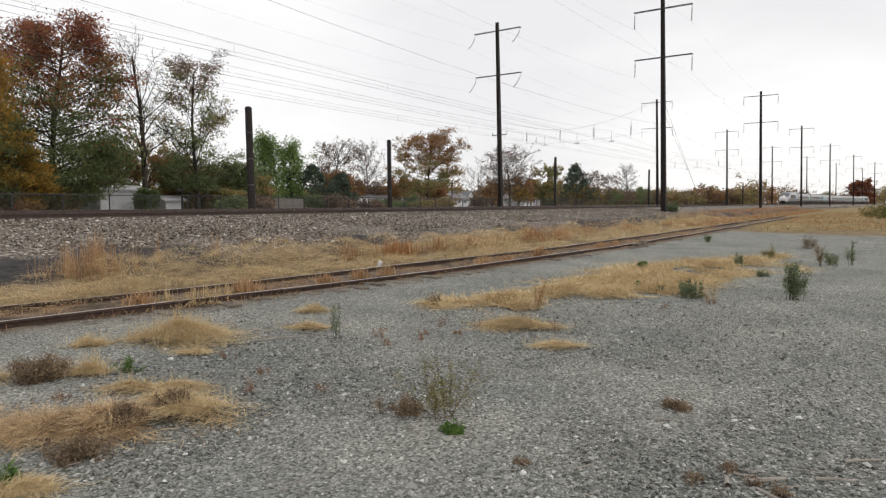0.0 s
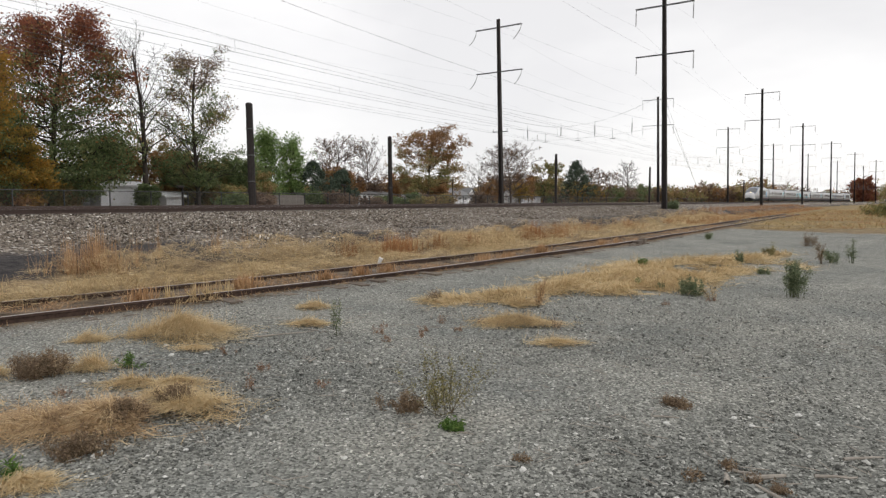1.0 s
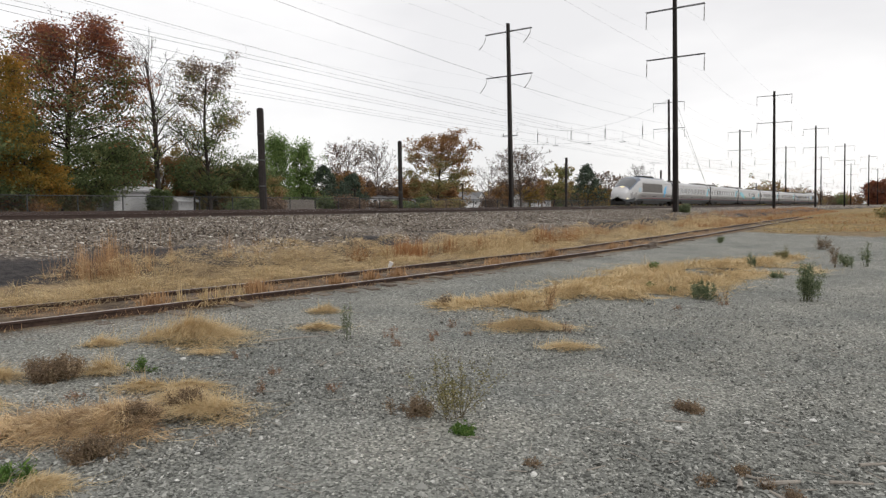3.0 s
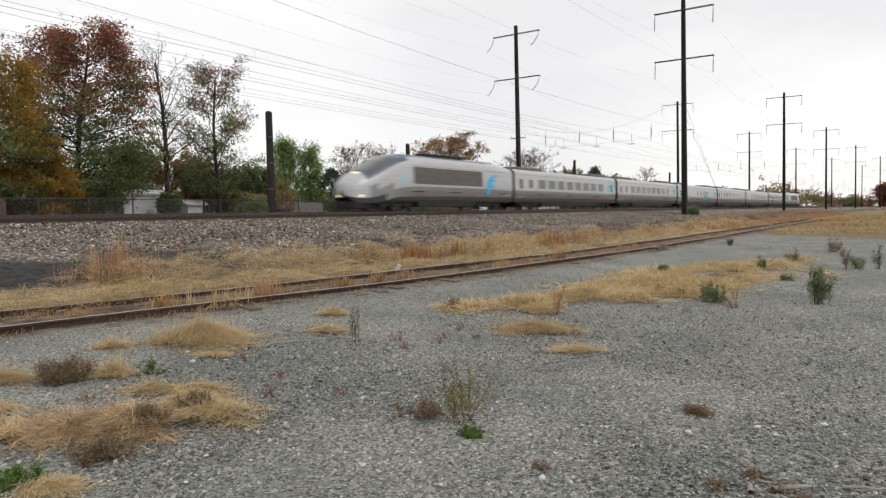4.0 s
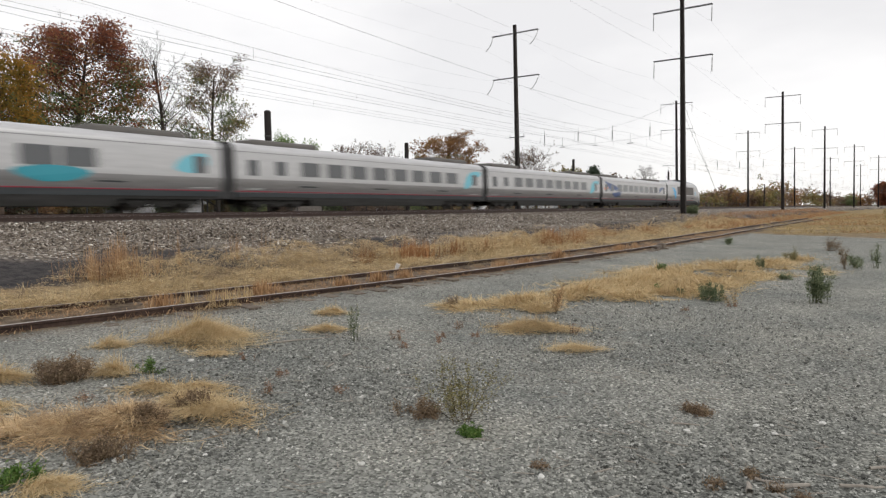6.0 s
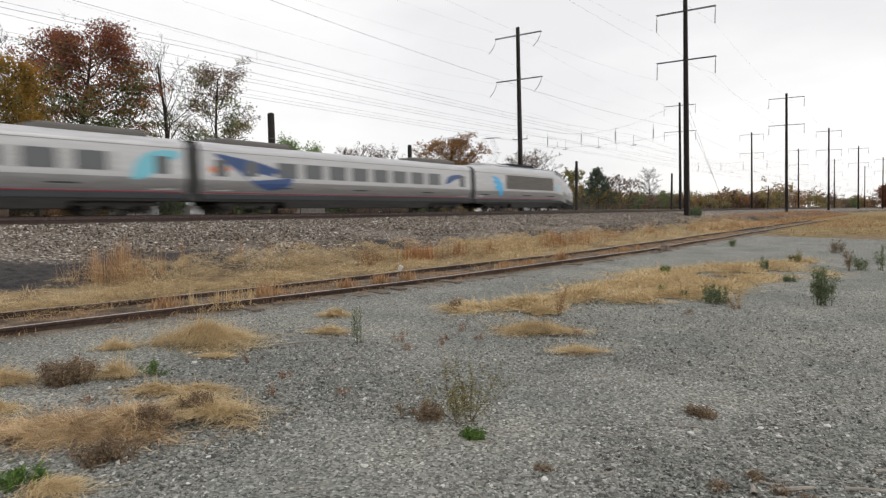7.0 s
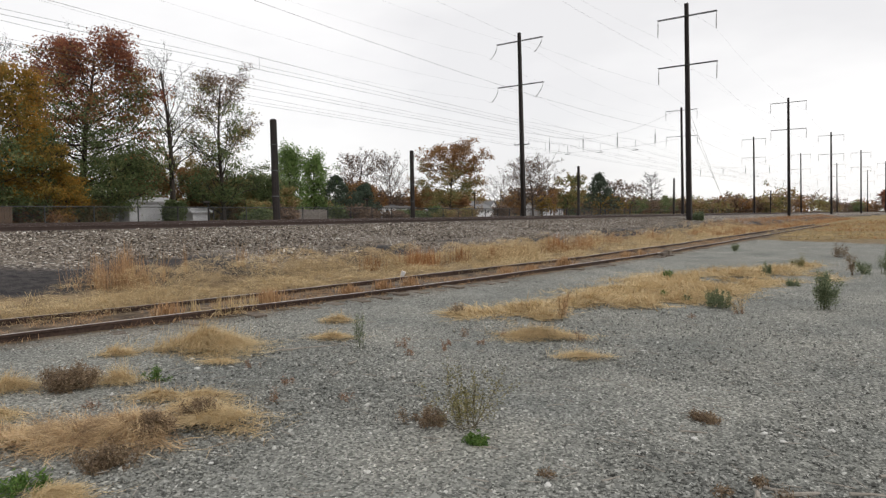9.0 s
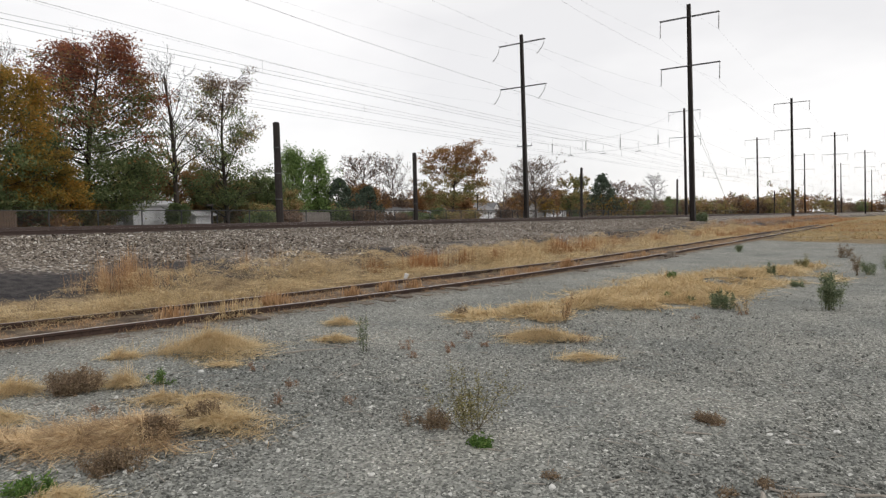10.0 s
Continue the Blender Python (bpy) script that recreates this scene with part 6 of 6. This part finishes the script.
rng = np.random.default_rng(12)
n = 100000
r = 0.5 + np.abs(2.0 * np.exp(rng.uniform(0, 1, n) * math.log(15 / 2.0)) + rng.normal(0, 0.8, n))
a = np.where(rng.uniform(0, 1, n) < 0.72, radians(38) + rng.normal(0, radians(30), n), rng.uniform(0, 2 * np.pi, n))
gx, gy = r * np.cos(a), r * np.sin(a)
ok = gy < smooth_spur(gx) - 0.85
stones("yard_gravel", "loose crushed grey stones over the yard", gx[ok], gy[ok], 0.0118, M_GRAVEL, 13, 0.3)
n = 36000
bx = 4 + 70 * rng.uniform(0, 1, n) ** 1.6
by = rng.uniform(14.9, 23.4, n)
ok = by > np.interp(bx, [4, 7.5, 12], [16.3, 16.2, 14.9])
bx, by = bx[ok], by[ok]
stones("bank_ballast", "brown-grey ballast stones on the track bank", bx, by, 0.032, M_BALLAST, 14)

for k, (x, y, s) in enumerate([(5.78, 0.48, 0.032), (5.41, 0.9, 0.028), (3.03, 2.9, 0.026), (3.98, 6.43, 0.035), (4.56, 4.98, 0.02), (4.97, 1.31, 0.028), (3.56, 1.83, 0.03), (3.99, 1.95, 0.018), (3.6, 3.41, 0.018), (5.3, 0.75, 0.024), (5.5, 0.8, 0.018), (4.7, 1.9, 0.016), (3.3, 1.6, 0.02), (2.95, 5.75, 0.02), (4.2, 6.9, 0.03), (4.0, 7.75, 0.03), (9.6, 5.3, 0.03), (12.4, 6.0, 0.05), (17.2, 8.6, 0.06), (17.9, 8.5, 0.05), (3.1, 2.3, 0.02), (2.5, 3.9, 0.018), (6.4, 1.6, 0.02)]):
    rg = random.Random(900 + k)
    bm = bmesh.new()
    bmesh.ops.create_icosphere(bm, subdivisions=2, radius=1)
    for v in bm.verts:
        v.co *= 1 + 0.32 * noise.noise(v.co * 1.4 + Vector((k * 3.1, 0, 0)))
    bmesh.ops.transform(bm, matrix=Matrix.Diagonal((s * 1.05, s * 0.75, s * 0.5, 1)), verts=bm.verts)
    ob = part("pale_stone", bm, M_WHITESTONE)
    ob.matrix_basis = pose(x, y, float(ground_z(x, y)) + s * 0.35, 0, 0, rg.uniform(0, 360))
    tagged(ob, "pale stone lying on the grey gravel", "stone", "pale stones on the gravel")

M_DRYWOOD = surface("grey_dry_wood", [(0.3, (0.22, 0.195, 0.165)), (0.7, (0.42, 0.385, 0.335))], 16, 0.9, 0.3)
rng = np.random.default_rng(21)
for k, (x, y, L, rr, turn) in enumerate([(4.32, 0.52, 0.26, 0.02, -40), (4.6, 0.16, 0.26, 0.012, -60), (5.1, 1.35, 0.2, 0.010, -70), (5.45, 6.25, 0.75, 0.012, -30), (5.2, 5.2, 0.16, 0.014, 10), (2.4, 7.2, 0.55, 0.014, -80), (4.75, 5.0, 0.2, 0.012, 20), (3.9, 1.55, 0.16, 0.008, -20), (7.5, 5.4, 0.2, 0.016, 40), (6.2, 6.9, 0.35, 0.01, -20), (3.0, 7.1, 0.3, 0.02, -30), (4.15, 0.72, 0.14, 0.022, 15), (4.1, 0.48, 0.2, 0.014, 60), (4.35, 0.66, 0.12, 0.012, -75), (5.05, 0.02, 0.3, 0.012, -50), (6.4, 5.5, 0.16, 0.016, -50), (5.9, 6.1, 0.3, 0.010, -70), (6.7, 6.3, 0.24, 0.010, 25), (5.0, 4.4, 0.1, 0.012, 30)]):
    segs, p = [], np.array((-L / 2, 0, rr))
    for j in range(4):
        q = p + np.array((L / 4, rng.normal(0, L * 0.03), rng.normal(0, 0.002)))
        segs.append((p, q, rr * (1 - j * 0.12), rr * (0.88 - j * 0.12)))
        p = q
    ob = part("stick", tubes(segs, 7), M_DRYWOOD)
    ob.matrix_basis = pose(x, y, float(ground_z(x, y)), 0, 0, turn)
    tagged(ob, "weathered grey stick lying on the gravel", "stick", "sticks on the gravel")
n = 500
a, r = radians(-4) + radians(76) * rng.uniform(0, 1, n), rng.uniform(2.6, 11, n)
cx, cy = r * np.cos(a), r * np.sin(a)
cx, cy = cx[cy < smooth_spur(cx) - 1], cy[cy < smooth_spur(cx) - 1]
tw = rng.uniform(0, np.pi, len(cx))
ln = rng.uniform(0.03, 0.09, len(cx))
cz = ground_z(cx, cy) + 0.016
chips = [((x - math.cos(t) * l, y - math.sin(t) * l, z), (x + math.cos(t) * l, y + math.sin(t) * l, z + 0.006), 0.004, 0.003) for x, y, z, t, l in zip(cx, cy, cz, tw, ln)]
tagged(part("wood_chips", tubes(chips, 4), M_DRYWOOD), "scattered dry twigs and wood chips on the gravel", "twigs", kind="stuff")

th = thing("timber_heap", "broken dark timber lying beside the siding", "timber", m=pose(25.0, 7.9, 0.0, 0, 0, 8))
boxed("beam", (-0.6, 0.5, -0.12, 0.12, 0.0, 0.16), M_TIE, th, 0.03)
boxed("fragment", (0.45, 0.95, -0.2, 0.08, 0.0, 0.22), M_TIE, th, 0.05)
boxed("fragment", (-1.3, -0.7, -0.05, 0.12, 0.0, 0.09), M_TIE, th, 0.03)
bm = bmesh.new()
bmesh.ops.create_cone(bm, segments=14, radius1=0.035, radius2=0.06, depth=0.17, cap_ends=True)
ob = part("paper_cup", bm, surface("white_paper", [(0.3, (0.62, 0.6, 0.58)), (0.7, (0.8, 0.78, 0.76))], 20, 0.8, 0.0))
ob.matrix_basis = pose(12.15, 10.35, 0.19, 20, 14, 0)
tagged(ob, "white paper litter in the grass by the siding", "litter")


# ---- fence, houses and lamps beyond the tracks ----
M_FENCE = surface("dark_galvanised_steel", [(0.3, (0.04, 0.042, 0.045)), (0.7, (0.09, 0.09, 0.09))], 8, 0.6, 0.1, metal=0.3)
M_SIDING = surface("white_vinyl_siding", [(0.3, (0.68, 0.68, 0.70)), (0.7, (0.82, 0.82, 0.84))], 1.5, 0.6, 0.1)
M_SHINGLE = surface("grey_shingles", [(0.3, (0.13, 0.13, 0.135)), (0.7, (0.25, 0.245, 0.24))], 5, 0.9, 0.3)
M_DARKGLASS = plain("dark_window_glass", (0.03, 0.035, 0.04), 0.08)
M_BOARD = surface("brown_board_fence", [(0.3, (0.09, 0.06, 0.045)), (0.7, (0.2, 0.14, 0.10))], 3, 0.9, 0.3)

fence = thing("chain_link_fence", "dark chain-link fence with steel posts along the railway", "fence")
FZ, FH, FY = 0.68, 1.55, 44.0
rail_pts = [(x, FY + float(bend(x)), FZ + FH) for x in np.arange(-10, 230, 6.0)]
part("top_rail", tube_path(rail_pts, 0.035, 6), M_FENCE, fence)
post_mesh = None
for x in np.arange(-10, 230, 3.0):
    if post_mesh is None:
        o = part("post", tubes([((0, 0, -0.3), (0, 0, FH + 0.05), 0.045, 0.045)], 7), M_FENCE, fence)
        post_mesh = o.data
    else:
        o = new("post", post_mesh)
        o.parent = fence
    o.matrix_basis = pose(float(x), FY + float(bend(x)), FZ)
mesh_segs = []
for x in np.arange(4, 120, 0.16):
    for s in (-1, 1):
        mesh_segs.append(((x, FY + 0.05, FZ), (x + s * FH, FY + 0.05, FZ + FH), 0.006, 0.006))
part("wire_mesh", tubes(mesh_segs, 3), M_FENCE, fence)["kind"] = "stuff"
board = thing("board_fence", "weathered brown board fence behind the railway", "fence", m=pose(0, 0, 0))
bmesh_plank = None
for k in range(70):
    x = 6.0 + k * 0.155
    if bmesh_plank is None:
        o = boxed("plank", (-0.072, 0.072, -0.012, 0.012, 0, 1.6), M_BOARD, board, 0.004)
        bmesh_plank = o.data
    else:
        o = new("plank", bmesh_plank)
        o.parent = board
    o.matrix_basis = pose(x, 48.5, FZ, 0, 0, 0)


M_GREYBOARD = surface("weathered_grey_board", [(0.3, (0.15, 0.13, 0.115)), (0.7, (0.27, 0.245, 0.22))], 2, 0.9, 0.3, random_tint=0.1)
screen = thing("privacy_fence", "long weathered grey-brown board fence behind the trees", "fence")
board_mesh = boxed("board", (-0.145, 0.145, -0.015, 0.015, 0, 1.62), M_GREYBOARD, screen, 0.004)
board_mesh.matrix_basis = pose(42.5, 63, 0.6)
for k in range(1, 54):
    o = new("board", board_mesh.data)
    o.parent = screen
    o.matrix_basis = pose(42.5 + 0.3 * k, 63, 0.6 + 0.02 * math.sin(k * 1.7))


def house(label, x, y, wx, wy, h, roof_h, seed, ridge_x=True, z=0.65, wall=None, openings=True, roof=None):
    """Single-storey house with gable roof, windows and door on the side to the railway."""
    th = thing("house", label, "house", "houses beyond the fence", m=pose(x, y, z))
    bm = bmesh.new()
    box(bm, -wx / 2, wx / 2, -wy / 2, wy / 2, -0.5, h)
    v = [(-wx / 2, -wy / 2, h), (wx / 2, -wy / 2, h), (wx / 2, wy / 2, h), (-wx / 2, wy / 2, h)]
    g = [(-wx / 2, 0, h + roof_h), (wx / 2, 0, h + roof_h)] if ridge_x else [(0, -wy / 2, h + roof_h), (0, wy / 2, h + roof_h)]
    vs = [bm.verts.new(p) for p in v + g]
    if ridge_x:
        bm.faces.new((vs[0], vs[3], vs[4])), bm.faces.new((vs[1], vs[5], vs[2]))
    else:
        bm.faces.new((vs[0], vs[4], vs[1])), bm.faces.new((vs[2], vs[5], vs[3]))
    part("wall", bm, wall or M_SIDING, th)
    e, t = 0.35, 0.14
    bm = bmesh.new()
    for s in (-1, 1):
        if ridge_x:
            sl = roof_h / (wy / 2)
            pts = [(-wx / 2 - e, s * (wy / 2 + e), h - sl * e), (wx / 2 + e, s * (wy / 2 + e), h - sl * e), (wx / 2 + e, 0, h + roof_h), (-wx / 2 - e, 0, h + roof_h)]
        else:
            sl = roof_h / (wx / 2)
            pts = [(s * (wx / 2 + e), -wy / 2 - e, h - sl * e), (s * (wx / 2 + e), wy / 2 + e, h - sl * e), (0, wy / 2 + e, h + roof_h), (0, -wy / 2 - e, h + roof_h)]
        lo = [bm.verts.new(p) for p in pts]
        hi = [bm.verts.new((p[0], p[1], p[2] + t)) for p in pts]
        bm.faces.new(hi), bm.faces.new(lo[::-1])
        for i in range(4):
            bm.faces.new((lo[i], lo[(i + 1) % 4], hi[(i + 1) % 4], hi[i]))
    bmesh.ops.recalc_face_normals(bm, faces=bm.faces)
    part("roof", bm, roof or M_SHINGLE, th)
    k = max(2, int(wx / 2.6))
    for i in range(k if openings else 0):
        cx = -wx / 2 + (i + 0.5) * wx / k
        if i == k // 2:
            boxed("door", (cx - 0.45, cx + 0.45, -wy / 2 - 0.05, -wy / 2 + 0.02, 0.1, min(2.05, h - 0.15)), M_BAND, th, 0.01)
            continue
        w = boxed("window", (cx - 0.5, cx + 0.5, -wy / 2 - 0.03, -wy / 2 + 0.02, 0.95, min(2.0, h - 0.2)), M_SIDING, th, 0.01)
        boxed("pane", (cx - 0.42, cx + 0.42, -wy / 2 - 0.045, -wy / 2 - 0.02, 1.03, min(1.92, h - 0.28)), M_DARKGLASS, w)
    return th


house("white mobile home behind trees", 32.2, 61, 4.4, 4.0, 2.25, 0.35, 1, openings=False, roof=M_SIDING)
house("small white gabled shed beside a mobile home", 29.7, 62.5, 1.5, 3.0, 2.0, 0.9, 2, False, openings=False)

house("low white shed behind the fence", 36.7, 59, 1.8, 2.2, 1.3, 0.35, 4, openings=False, roof=M_SIDING)
house("white-walled house behind bushes", 87, 78, 9, 6, 2.0, 0.5, 5)
house("long grey-roofed house with white gables", 124, 88, 22, 8, 1.7, 1.5, 6)
house("white-gabled house behind the fence", 139, 91, 4.5, 7, 2.0, 2.0, 7, False)
house("pale house far behind the fence", 182, 98, 9, 7, 2.6, 1.6, 8)
house("pale house far behind the fence", 194, 99, 6, 6, 2.0, 0.8, 9)


for k, (x, y, h) in enumerate([(52.6, 50, 3.2), (89.4, 60, 4.9), (30.5, 47, 2.6)]):
    th = thing("street_lamp", "dark lamp post with a boxy lamp head", "street lamp", "lamp posts", m=pose(x, y, 0.66))
    part("post", tubes([((0, 0, -0.3), (0, 0, h - 0.6), 0.09, 0.07)], 8), M_POLE, th)
    boxed("lamp_head", (-0.5, 0.1, -0.14, 0.14, h - 0.66, h - 0.48), M_POLE, th, 0.04)


motions()
